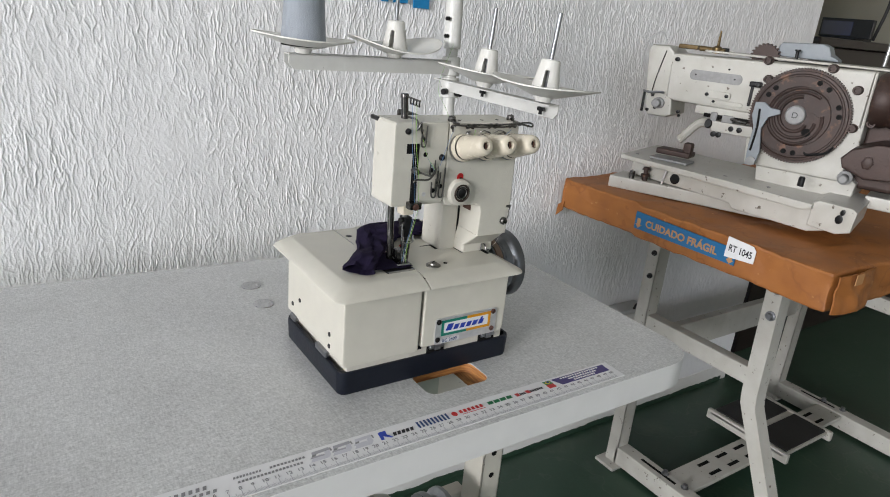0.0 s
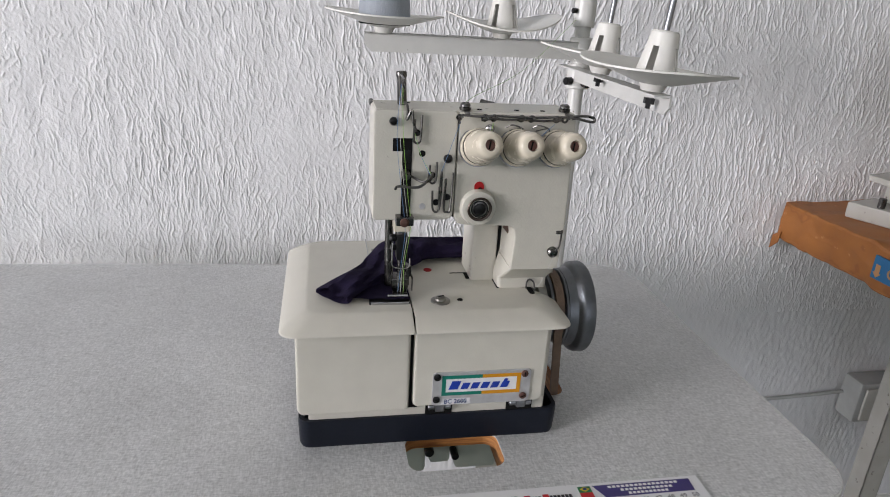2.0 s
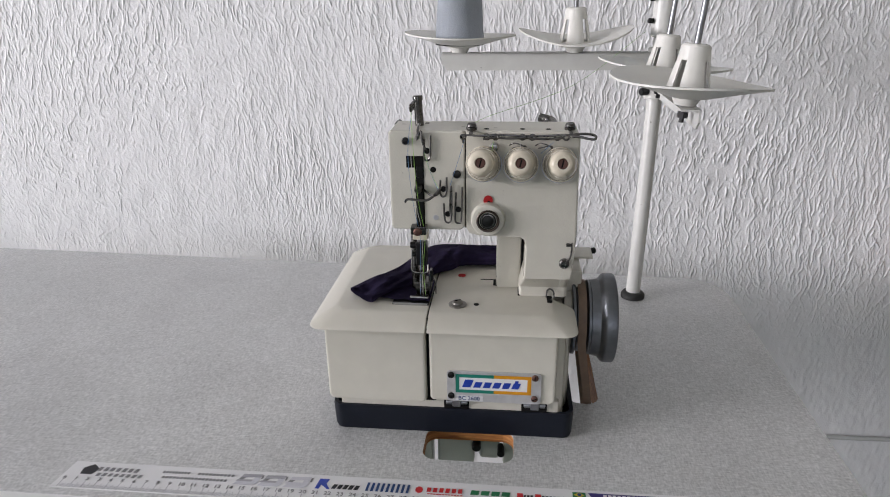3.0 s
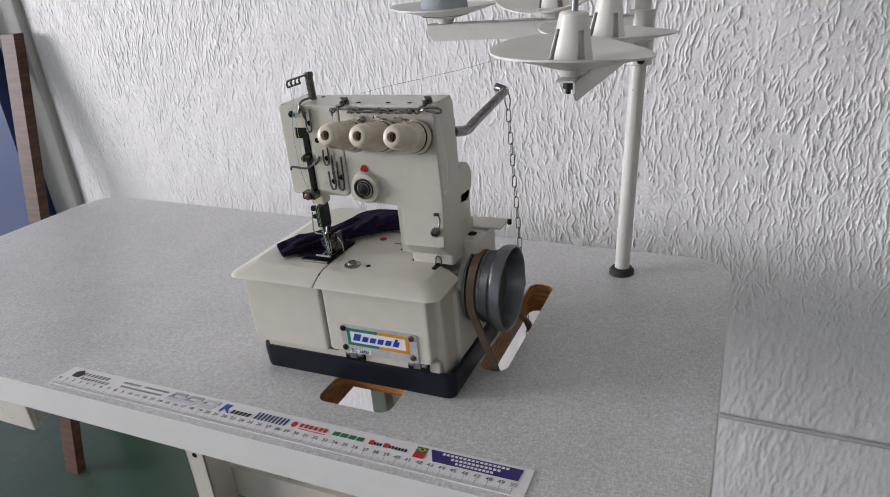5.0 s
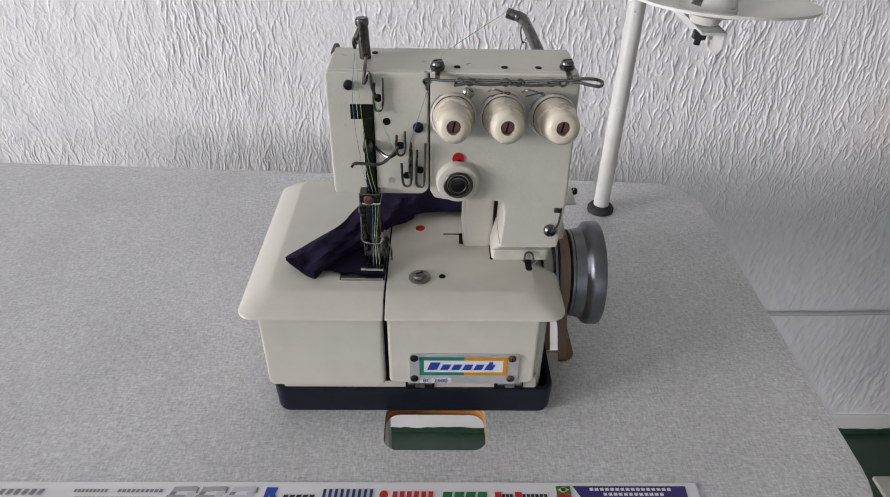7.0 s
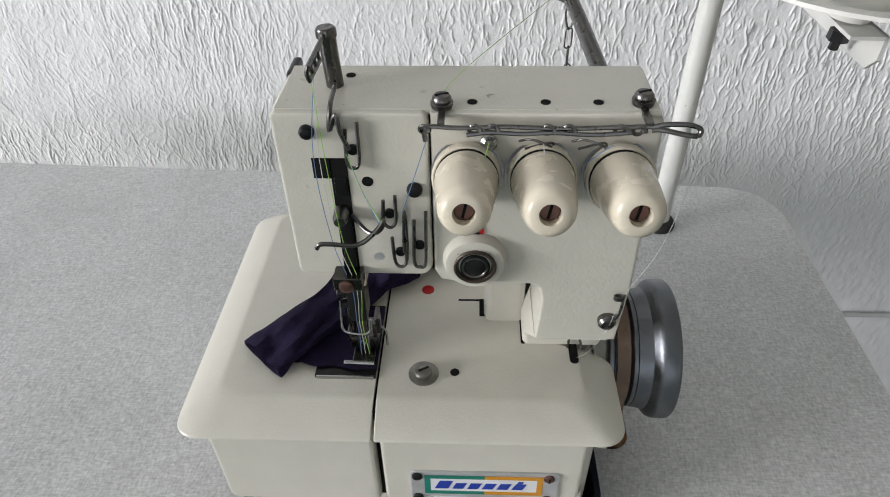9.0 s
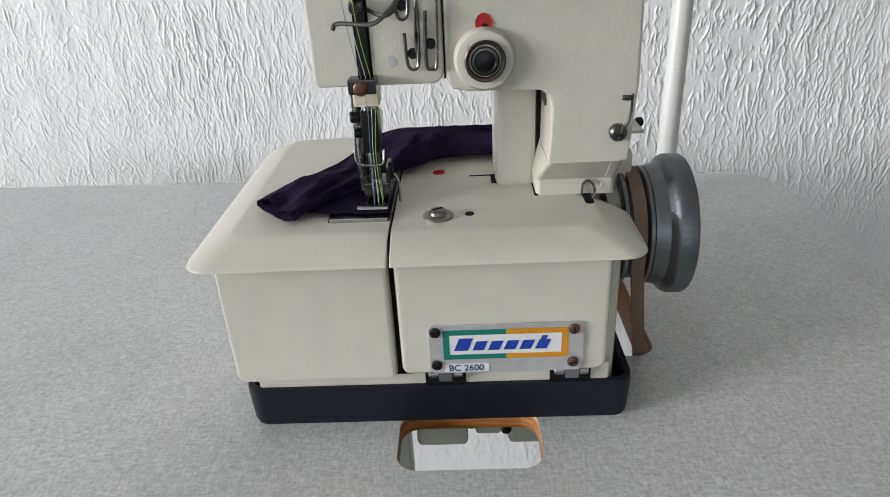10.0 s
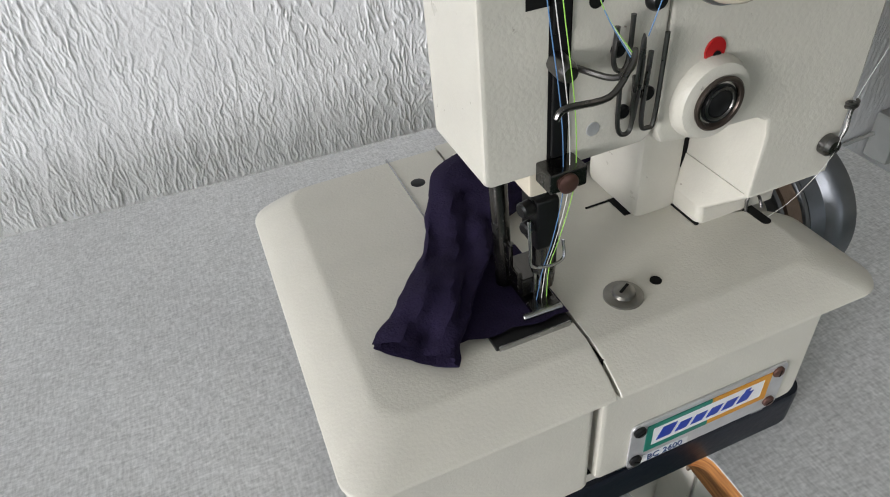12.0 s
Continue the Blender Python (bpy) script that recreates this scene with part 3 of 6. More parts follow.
def slotted_leg(x, y0, y1, z0, z1, parent):
    """An upright of folded sheet steel with bolts and holes."""
    leg = part("leg", merge(box(x - 0.018, x + 0.018, y0, y0 + 0.003, z0, z1, 0.001), box(x - 0.018, x - 0.015, y0, y1, z0, z1, 0.001), box(x + 0.015, x + 0.018, y0, y1, z0, z1, 0.001)), CREAM, parent)
    # dark discs paint the shaded holes; none are cut
    for z in (0.46, 0.50, 0.54, 0.58, 0.62, 0.66):
        part("bolt_hole", lathe((x, y0 - 0.0006, z), (x, y0 + 0.001, z), [(0, 0.0045), (0.001, 0.0045)], 12), DARK, leg)
    return leg


for x in (-0.085, 0.520):
    slotted_leg(x, 0.215, 0.26, FLOOR_Z + 0.03, TABLE - 0.036, table)
    part("foot", merge(box(x - 0.022, x + 0.022, 0.02, 0.46, FLOOR_Z, FLOOR_Z + 0.032, 0.004)), CREAM, table)
    part("top_rail", box(x - 0.022, x + 0.022, 0.06, 0.42, TABLE - 0.066, TABLE - 0.036, 0.003), CREAM, table)
part("crossbar", box(-0.08, 0.515, 0.262, 0.288, 0.34, 0.40, 0.004), CREAM, table)
part("belt_guard", box(0.395, 0.50, 0.2615, 0.2655, 0.47, 0.66, 0.0019), CREAM, table, "cream sheet steel panel under the top")
for z in (0.292, 0.62):
    part("bolt", lathe((0.515, 0.214, z), (0.515, 0.20, z), [(0, 0.012), (0.003, 0.012), (0.004, 0.007), (0.010, 0.006)], 16), DULL, table)
# motor hung below, seen through the cut-out
motor = thing("clutch_motor", (0.33, 0.20, 0.52), "cream sewing motor hung under the tabletop", "motor")
part("housing", lathe((0.20, 0.21, 0.42), (0.36, 0.21, 0.42), [(0, 0.04), (0.004, 0.062), (0.02, 0.068), (0.12, 0.068), (0.15, 0.06), (0.16, 0.03)], 28), MOTOR, motor)
for x0, x1, y0, y1, z in ((0.285, 0.325, 0.205, 0.235, 0.632), (0.330, 0.352, 0.212, 0.240, 0.636), (0.356, 0.400, 0.206, 0.236, 0.632)):
    part("bracket", box(x0, x1, y0, y1, z, 0.7155, 0.004), MOTOR, motor)
part("bracket_bolt", merge(rod((0.3275, 0.212, 0.66), (0.3275, 0.198, 0.66), 0.005), rod((0.354, 0.212, 0.655), (0.354, 0.196, 0.655), 0.004)), BLACK, motor)
part("hanger", box(0.26, 0.28, 0.20, 0.22, 0.47, 0.7155, 0.002), MOTOR, motor)
part("pulley", lathe((0.40, 0.21, 0.42), (0.436, 0.21, 0.42), [(0, 0.045), (0.01, 0.045), (0.016, 0.036), (0.024, 0.036), (0.030, 0.045), (0.036, 0.045)], 24), DULL, motor)
part("shaft", rod((0.355, 0.21, 0.42), (0.42, 0.21, 0.42), 0.008), STEEL, motor)
drawer = part("drawer", box(-0.34, -0.105, 0.035, 0.30, 0.652, 0.714, 0.004), CREAM, table, "small cream drawer")
part("drawer_front", box(-0.345, -0.100, 0.026, 0.034, 0.648, 0.712, 0.003), CREAM, drawer)
plug = thing("power_plug", (0.05, 0.26, 0.42), "black power plug lying on the crossbar", "plug")
part("body", merge(rod((0.045, 0.272, 0.406), (0.045, 0.272, 0.434), 0.009), rod((0.038, 0.272, 0.4005), (0.038, 0.272, 0.410), 0.002), rod((0.052, 0.272, 0.4005), (0.052, 0.272, 0.410), 0.002)), RUBBER, plug)
part("cord", wire([(0.045, 0.272, 0.432), (0.05, 0.27, 0.47), (0.09, 0.28, 0.50), (0.16, 0.285, 0.49), (0.22, 0.25, 0.50)], 0.003), RUBBER, plug)
# two metal plugs let into the laminate
for x, y in ((0.208, 0.336), (0.211, 0.396)):
    solo("hole_cap", lathe((x, y, TABLE - 0.003), (x, y, TABLE + 0.002), [(0, 0.010), (0.0035, 0.013), (0.0042, 0.0125), (0.0048, 0.010), (0.005, 0.002)], 24), STEEL, "round steel cap set in the tabletop", "cap", "caps in the tabletop")

# ---------- printed ruler on the front edge ----------
ruler = thing("ruler", (0.25, 0.022, TABLE), "long white printed plastic ruler lying along the table front", "ruler")
RZ = TABLE + 0.0009
part("strip", plate_holes([(-0.006, 0.007), (0.511, 0.007), (0.511, 0.038), (-0.002, 0.038)], [], TABLE + 0.0001, RZ), PAPER, ruler)
ticks = bmesh.new()
for mm in range(0, 501):
    L = 0.0075 if mm % 10 == 0 else (0.0052 if mm % 5 == 0 else 0.0034)
    x, w = mm / 1000, 0.00028 if mm % 10 == 0 else 0.00016
    ticks.faces.new([ticks.verts.new((x + a, 0.0075 + b, RZ + 0.0002)) for a, b in ((-w, 0), (w, 0), (w, L), (-w, L))])
part("scale", ticks, MID_GREY, ruler)
digits = []
for c in range(0, 51):
    digits.append(lettering(str(c), 0.0052, Matrix.Translation((c / 100, 0.0160, RZ + 0.0002)), INK, None, squash=1.15))
part("numbering", merge(*digits), INK_GREY, ruler, "black centimetre numbers")


def patch(name, pts, mat, parent, z=RZ):
    return part(name, plate_holes(pts, [], z + 0.0001, z + 0.0003), mat, parent)


rz2 = RZ + 0.0002
slanted_bars(0.022, 0.060, 0.0275, 0.0320, 7, 0.001, rz2, ruler, INK_GREY, "print_bar", 0.45, axis="flat")
slanted_bars(0.024, 0.066, 0.0215, 0.0250, 8, 0.001, rz2, ruler, INK_GREY, "print_bar", 0.45, axis="flat")
patch("print_mark", [(0.010, 0.023), (0.020, 0.023), (0.023, 0.030), (0.016, 0.035), (0.009, 0.030)], INK, ruler)
for x0, x1, y0, k in ((0.078, 0.102, 0.0295, 9), (0.108, 0.140, 0.0295, 10), (0.080, 0.136, 0.0235, 18)):
    slanted_bars(x0, x1, y0, y0 + 0.0024, k, 0.0004, rz2, ruler, INK_GREY, "print_bar", gap=0.35, axis="flat")
for x, tone in ((0.143, MID_GREY), (0.163, MID_GREY), (0.184, PALE_GREY)):
    patch("picture_foot", [(x - 0.002, 0.0215), (x + 0.0145, 0.0215), (x + 0.0180, 0.0255), (x + 0.0010, 0.0255)], PALE_GREY, ruler)
    patch("picture_bed", [(x - 0.001, 0.0256), (x + 0.0120, 0.0256), (x + 0.0125, 0.0276), (x + 0.0, 0.0276)], tone, ruler)
    patch("picture_arm", [(x + 0.002, 0.0300), (x + 0.0185, 0.0310), (x + 0.0190, 0.0345), (x + 0.003, 0.0338)], tone, ruler)
    patch("picture_head", [(x + 0.001, 0.0277), (x + 0.0045, 0.0277), (x + 0.0060, 0.0299), (x + 0.002, 0.0299)], INK_GREY, ruler)
    patch("picture_post", [(x + 0.0122, 0.0256), (x + 0.0175, 0.0256), (x + 0.0182, 0.0306), (x + 0.0135, 0.0303)], PALE_GREY, ruler)
    patch("picture_wheel", [(x + 0.0188, 0.0290), (x + 0.0202, 0.0292), (x + 0.0204, 0.0335), (x + 0.0190, 0.0333)], INK_GREY, ruler)
patch("round_mark", [(0.2085, 0.0222), (0.2115, 0.0222), (0.2125, 0.027), (0.2185, 0.0222), (0.2205, 0.0222), (0.2165, 0.0280), (0.2180, 0.0335), (0.2100, 0.0335)], INK_BLUE2, ruler)
slanted_bars(0.2215, 0.2455, 0.0230, 0.0278, 5, 0.0015, rz2, ruler, INK, "name_bar", axis="flat")
slanted_bars(0.2490, 0.2860, 0.0228, 0.0322, 9, 0.0006, rz2, ruler, INK_BLUE, "name_bar", 0.50, "flat")
patch("round_mark", [(0.2915 + 0.003 * math.cos(a * 0.4), 0.0277 + 0.0036 * math.sin(a * 0.4)) for a in range(16)], INK_RED, ruler)
slanted_bars(0.2975, 0.3275, 0.0258, 0.0305, 6, 0.0003, rz2, ruler, INK_RED, "name_bar", 0.35, "flat")
slanted_bars(0.2985, 0.3265, 0.0232, 0.0240, 12, 0.0, rz2, ruler, INK_RED, "name_bar", 0.2, "flat")
slanted_bars(0.3320, 0.3650, 0.0255, 0.0302, 4, 0.0008, rz2, ruler, INK_GREEN, "name_bar", 0.2, "flat")
for x in (0.3685, 0.3825):
    patch("red_square", [(x, 0.0250), (x + 0.0045, 0.0250), (x + 0.0045, 0.0302), (x, 0.0302)], INK_RED, ruler)
slanted_bars(0.3735, 0.3815, 0.0252, 0.0285, 3, 0.0, rz2, ruler, INK, "name_bar", 0.3, "flat")
slanted_bars(0.3875, 0.4055, 0.0252, 0.0285, 6, 0.0, rz2, ruler, INK, "name_bar", 0.3, "flat")
patch("flag_green", [(0.4115, 0.0288), (0.4215, 0.0288), (0.4215, 0.0350), (0.4115, 0.0350)], INK_GREEN, ruler)
patch("flag_diamond", [(0.4125, 0.0319), (0.4165, 0.0294), (0.4205, 0.0319), (0.4165, 0.0344)], YELLOW, ruler, RZ + 0.0003)
patch("flag_disc", [(0.4165 + 0.0017 * math.cos(a * 0.5), 0.0319 + 0.0015 * math.sin(a * 0.5)) for a in range(12)], INK_BLUE, ruler, RZ + 0.0006)
patch("flag_red", [(0.4115, 0.0222), (0.4215, 0.0222), (0.4215, 0.0286), (0.4115, 0.0286)], INK_RED, ruler)
patch("address_panel", [(0.4300, 0.0222), (0.5020, 0.0222), (0.5030, 0.0350), (0.4235, 0.0350)], INK_PURPLE, ruler)
for y0, x0, x1, k in ((0.0312, 0.4350, 0.4930, 16), (0.0273, 0.4440, 0.4870, 12), (0.0235, 0.4490, 0.4820, 10)):
    slanted_bars(x0, x1, y0, y0 + 0.0022, k, 0.0, RZ + 0.0004, ruler, PAPER, "print_bar", 0.3, "flat")

# ---------- the small sewing machine ----------
mach = thing("sewing_machine", (0.31, 0.17, TABLE), "cream enamelled flat-bed interlock sewing machine in a black oil tray", "sewing machine")


def tray_rings():
    r = []
    for grow, z in ((0.0, 0.0), (0.001, 0.003), (0.0018, 0.0225), (0.0012, 0.0255), (-0.0022, 0.0255), (-0.0026, 0.004)):
        r.append([(x, y, TABLE + 0.0004 + z) for x, y in round_rect(0.205 - grow, 0.4155 + grow, 0.1035 - grow, 0.246 + grow, 0.008 + grow)])
    return r


tray = part("oil_tray", loft(tray_rings()), TRAY, mach, "black plastic oil tray")
part("base", merge(box(0.2115, 0.408, 0.110, 0.240, TABLE + 0.006, 0.8575, 0.006), box(0.396, 0.4135, 0.135, 0.235, TABLE + 0.008, 0.845, 0.006)), CREAM, mach)
# two front covers, which stand a little proud, with a dark gap between
# dark strip paints the shade between the covers
part("gap", box(0.286, 0.297, 0.104, 0.112, 0.783, 0.8575), DARK, mach)
left_cover = part("left_cover", prism_y([(x, z) for x, z in round_rect(0.2030, 0.2897, 0.784, 0.8580, [0.006, 0.004, 0.002, 0.002])], 0.0975, 0.242, 0.0030), CREAM2, mach)
right_cover = part("right_cover", prism_y([(x, z) for x, z in round_rect(0.2925, 0.4000, 0.787, 0.8580, [0.004, 0.006, 0.002, 0.002])], 0.0975, 0.125, 0.0028), CREAM2, mach)
for y, z in ((0.128, 0.808), (0.128, 0.795), (0.205, 0.812), (0.225, 0.800)):
    part("side_screw", screw((0.2036, y, z), (0.19, y, z), 0.0026), BLACK, mach)
part("side_clip", box(0.2005, 0.2065, 0.132, 0.158, 0.779, 0.7865, 0.002), DULL, mach)
part("side_clip", box(0.2005, 0.2065, 0.214, 0.228, 0.781, 0.789, 0.002), DULL, mach)
part("lip", box(0.2115, 0.404, 0.1045, 0.111, 0.764, 0.787, 0.002), CREAM, mach)
for x in (0.306, 0.3735):
    h = part("hinge", merge(box(x - 0.002, x + 0.020, 0.1035, 0.1065, 0.766, 0.784, 0.0005)), DARK, mach)
    part("knuckle", merge(rod((x, 0.1030, 0.7835), (x + 0.0055, 0.1030, 0.7835), 0.0028), rod((x + 0.013, 0.1030, 0.7835), (x + 0.0185, 0.1030, 0.7835), 0.0028)), DULL, h)
    part("leaf", box(x + 0.0055, x + 0.013, 0.0995, 0.1035, 0.780, 0.789, 0.0008), DULL, h)

# name plate: the maker's name is a row of leaning bars
FRONT = 0.0975
plate = part("name_plate", prism_y(round_rect(0.3075, 0.3875, 0.7885, 0.8185, 0.003), FRONT - 0.0012, FRONT, 0.0003), ALU, right_cover, "aluminium plate with green and amber frame")
PY = FRONT - 0.0013
part("green_frame", merge(box(0.3150, 0.3475, PY - 0.0002, PY, 0.8125, 0.8155), box(0.3150, 0.3475, PY - 0.0002, PY, 0.7975, 0.8005), box(0.3150, 0.3182, PY - 0.0002, PY, 0.8005, 0.8125)), TEAL, plate)
part("white_field", box(0.3182, 0.3758, PY - 0.00008, PY, 0.8005, 0.8125), PAPER, plate)
part("amber_frame", merge(box(0.3475, 0.3790, PY - 0.0002, PY, 0.8125, 0.8155), box(0.3475, 0.3790, PY - 0.0002, PY, 0.7975, 0.8005), box(0.3758, 0.3790, PY - 0.0002, PY, 0.8005, 0.8125)), AMBER, plate)
slanted_bars(0.3300, 0.3725, 0.8030, 0.8085, 5, 0.0022, PY - 0.0001, plate, INK_BLUE2, "name_bar", 0.27)
slanted_bars(0.3205, 0.3315, 0.8030, 0.8105, 1, 0.0028, PY - 0.0001, plate, INK_BLUE2, "name_bar", 0.12)
slanted_bars(0.3650, 0.3690, 0.8085, 0.8110, 1, 0.0008, PY - 0.0001, plate, INK_BLUE2, "name_bar", 0.12)
UP = Matrix.Rotation(radians(90), 4, "X")
part("sticker", box(0.3150, 0.3385, PY - 0.0002, PY, 0.7895, 0.7945), PAPER, plate)
lettering("BC 2600", 0.0055, Matrix.Translation((0.3265, PY - 0.0003, 0.7902)) @ UP, INK_BLUE, plate, squash=0.95)
for i, (x, z) in enumerate(((0.3112, 0.8146), (0.3820, 0.8146), (0.3112, 0.7942), (0.3820, 0.7942))):
    m = BROWN_SCREW if i % 2 else BLACK
    part("plate_screw", screw((x, PY, z), (x, 0, z), 0.0029), m, plate)
    part("slot", slot_mark((x, PY, z), (0, -1, 0), 0.0029, 0.5 + i), DARK, plate)


# bed covers with sloping rims
def lid(x0, x1, y0, y1, left, right, back, corner, z=0.868):
    rings = []
    for dz, k, low in ((-0.0112, 0.10, 1), (-0.0100, 0.0, 0), (-0.0085, 0.03, 0), (-0.0054, 0.28, 0), (-0.0026, 0.58, 0), (-0.0008, 0.84, 0), (0.0, 1.0, 0)):
        d = 0.021 * k
        rr = round_rect(x0 + d * left, x1 - d * right, y0 + d, y1 - d * back, [corner if left else 0.0008, corner if right else 0.0008, 0.01 if right else 0.0008, 0.012 if left else 0.0008])
        rings.append([(x, y, z + dz) for x, y in rr])
    return loft(rings)


part("left_lid", lid(0.1918, 0.2908, 0.0875, 0.266, 1, 0, 0.35, 0.012), CREAM2, mach)
part("right_lid", lid(0.2922, 0.4155, 0.0875, 0.1440, 0, 1, 0, 0.012), CREAM2, mach)
part("lid_seam", box(0.2905, 0.2925, 0.100, 0.255, 0.855, 0.8655), DARK, mach)
part("bed", merge(box(0.2922, 0.3665, 0.1440, 0.1640, 0.852, 0.868), box(0.2922, 0.3440, 0.1640, 0.1768, 0.852, 0.868), box(0.2922, 0.402, 0.1768, 0.262, 0.852, 0.8678)), CREAM2, mach)
# thin dark strips laid on top paint the shade of the bed gaps
part("seam", merge(box(0.3440, 0.3475, 0.1640, 0.1775, 0.866, 0.8684), box(0.3320, 0.3445, 0.1762, 0.1772, 0.866, 0.8684), box(0.3662, 0.3682, 0.1445, 0.165, 0.866, 0.8686)), DARK, mach)
part("plate_seam", box(0.2642, 0.2650, 0.206, 0.262, 0.866, 0.86835), STEEL, mach)
part("bed_screw", screw((0.272, 0.234, 0.8675), (0.272, 0.234, 1), 0.0038, head=0.0008), BLACK, mach)
kn = part("lid_screw", lathe((0.3150, 0.1220, 0.868), (0.3150, 0.1220, 1), [(0, 0.0078), (0.0009, 0.0078), (0.0014, 0.0062), (0.0016, 0.0046), (0.0032, 0.0043), (0.0040, 0.0032), (0.0042, 0.001)], 24), WASHER, mach, "steel thumb screw with washer")
part("slot", slot_mark((0.3150, 0.1220, 0.868), (0, 0, 1), 0.0042, 0.5, 0.0046), DARK, kn)
# hole drawn as a dark disc for its shade
part("oil_hole", lathe((0.3310, 0.1235, 0.8676), (0.3310, 0.1235, 0.8684), [(0, 0.0024), (0.0007, 0.0024)], 14), DARK, mach)
part("red_mark", lathe((0.3140, 0.1850, 0.8675), (0.3140, 0.1850, 0.8684), [(0, 0.0036), (0.0008, 0.0036)], 16), RED, mach)
# notch is laid on in near-black, its shade painted
part("notch", merge(box(0.3912, 0.3958, 0.1330, 0.1440, 0.866, 0.86835), lathe((0.3935, 0.1330, 0.866), (0.3935, 0.1330, 0.8684), [(0, 0.0023), (0.0024, 0.0023)], 14)), DARK, mach)
part("spring", wire([(0.391, 0.142, 0.868), (0.3915, 0.143, 0.874), (0.394, 0.1425, 0.876), (0.397, 0.142, 0.8735), (0.3975, 0.140, 0.869)], 0.0007), GUN, mach)
part("needle_plate", merge(box(0.2590, 0.2905, 0.1185, 0.1700, 0.8655, 0.8695, 0.0006)), BLACK, mach, "black needle plate")
part("needle_plate_edge", box(0.2600, 0.2895, 0.1178, 0.1188, 0.8675, 0.8700, 0.0003), STEEL, mach)

# head
HEAD_Y, HEAD_B = 0.1245, 0.166
part("face_plate", prism_y(round_rect(0.2605, 0.3214, 0.9345, 1.0164, [0.003, 0.006, 0.003, 0.003]), HEAD_Y, HEAD_B, 0.0018), CREAM, mach)
part("head_seam", box(0.3212, 0.3222, HEAD_Y + 0.0035, HEAD_B - 0.002, 0.936, 1.0140), DARK, mach)
arm_out = [(0.3220, 1.0164), (0.3220, 0.9370), (0.3250, 0.9315), (0.3320, 0.9300), (0.3520, 0.9295), (0.3660, 0.9290), (0.3700, 0.9265), (0.3712, 0.9200), (0.3705, 0.8925), (0.4095, 0.8925), (0.4120, 0.9300), (0.4105, 1.0110), (0.4085, 1.0164)]
part("arm", prism_y(arm_out, HEAD_Y + 0.0003, HEAD_B, 0.0020), CREAM, mach)
part("arm_foot", loft([[(x, y, z) for x, y in round_rect(0.367 - g, 0.4085 + g * 0.3, 0.137 - f, 0.20, 0.003)] for z, g, f in ((0.868, 0.0, -0.007), (0.8770, 0.0005, -0.007), (0.8780, 0.0005, -0.005), (0.8930, -0.003, 0.0122), (0.8940, -0.003, 0.0118))]), CREAM, mach)
part("rear_post", box(0.3465, 0.3690, 0.160, 0.200, 0.866, 0.940, 0.004), CREAM, mach)
# dark slab paints the shade between rear post and arm
part("post_gap", box(0.3686, 0.3708, 0.1615, 0.190, 0.869, 0.928), DARK, mach)
part("recess", box(0.3702, 0.3720, 0.1420, 0.1560, 0.9170, 0.9262, 0.0006), BROWN_SCREW, mach)
part("rear_hump", merge(box(0.366, 0.4090, 0.160, 0.200, 0.868, 0.935, 0.010), lathe((0.372, 0.180, 0.935), (0.409, 0.180, 0.935), [(0, 0.018), (0.037, 0.018)], 24), box(0.335, 0.4085, 0.162, 0.178, 0.932, 1.000, 0.007)), CREAM, mach)
part("top_cover", box(0.2625, 0.4080, 0.1275, 0.1655, 1.0145, 1.01665, 0.0002), CREAM, mach)
part("top_cover_end", box(0.2600, 0.2640, 0.158, 0.1755, 1.0120, 1.0165, 0.0015), BLACK, mach)
part("rear_bracket", merge(box(0.385, 0.4240, 0.168, 0.215, 0.852, 0.883, 0.004), box(0.392, 0.436, 0.196, 0.222, 0.8832, 0.8852, 0.0006)), CREAM, mach, "cream bracket behind the column")
part("bracket_hole", lathe((0.412, 0.183, 0.8826), (0.412, 0.183, 0.8836), [(0, 0.0045), (0.001, 0.0045)], 16), DARK, mach)
part("bracket_knob", rod((0.436, 0.216, 0.884), (0.440, 0.217, 0.884), 0.003), BLACK, mach)

# slot in the face plate with the moving bar behind it
# the slot is a dark block that paints its inner shade
part("slot", merge(box(0.2815, 0.2885, HEAD_Y - 0.0003, HEAD_Y + 0.004, 0.9350, 0.9965), box(0.2745, 0.2820, HEAD_Y - 0.0003, HEAD_Y + 0.004, 0.9870, 0.9965)), DARK, mach)
part("slot_block", merge(box(0.2825, 0.2878, HEAD_Y - 0.0012, HEAD_Y + 0.001, 0.9790, 0.9880, 0.0006), box(0.2825, 0.2876, HEAD_Y - 0.0015, HEAD_Y, 0.9400, 0.9720, 0.0008)), BLACK, mach)
part("needle_bar", rod((0.2835, 0.133, 0.936), (0.2835, 0.133, 0.902), 0.0036), STEEL, mach)
part("bar_bush", box(0.2772, 0.2898, 0.1275, 0.1400, 0.9240, 0.9345, 0.0012), IVORY, mach)
part("presser_bar", rod((0.2760, 0.150, 0.936), (0.2760, 0.146, 0.872), 0.0034), DARK_STEEL, mach)
clamp = part("thread_clamp", box(0.2775, 0.2905, 0.1150, 0.1245, 0.9330, 0.9400, 0.0008), DARK_STEEL, mach)
part("clamp_screw", screw((0.2835, 0.1150, 0.9360), (0.2835, 0, 0.9360), 0.0034), BROWN_SCREW, clamp)
nc = part("needle_clamp", merge(box(0.2795, 0.2885, 0.1265, 0.1385, 0.9010, 0.9220, 0.0015), rod((0.2795, 0.130, 0.919), (0.2745, 0.129, 0.919), 0.0028), rod((0.2795, 0.130, 0.911), (0.2755, 0.129, 0.911), 0.0024)), BLACK, mach, "black needle clamp")
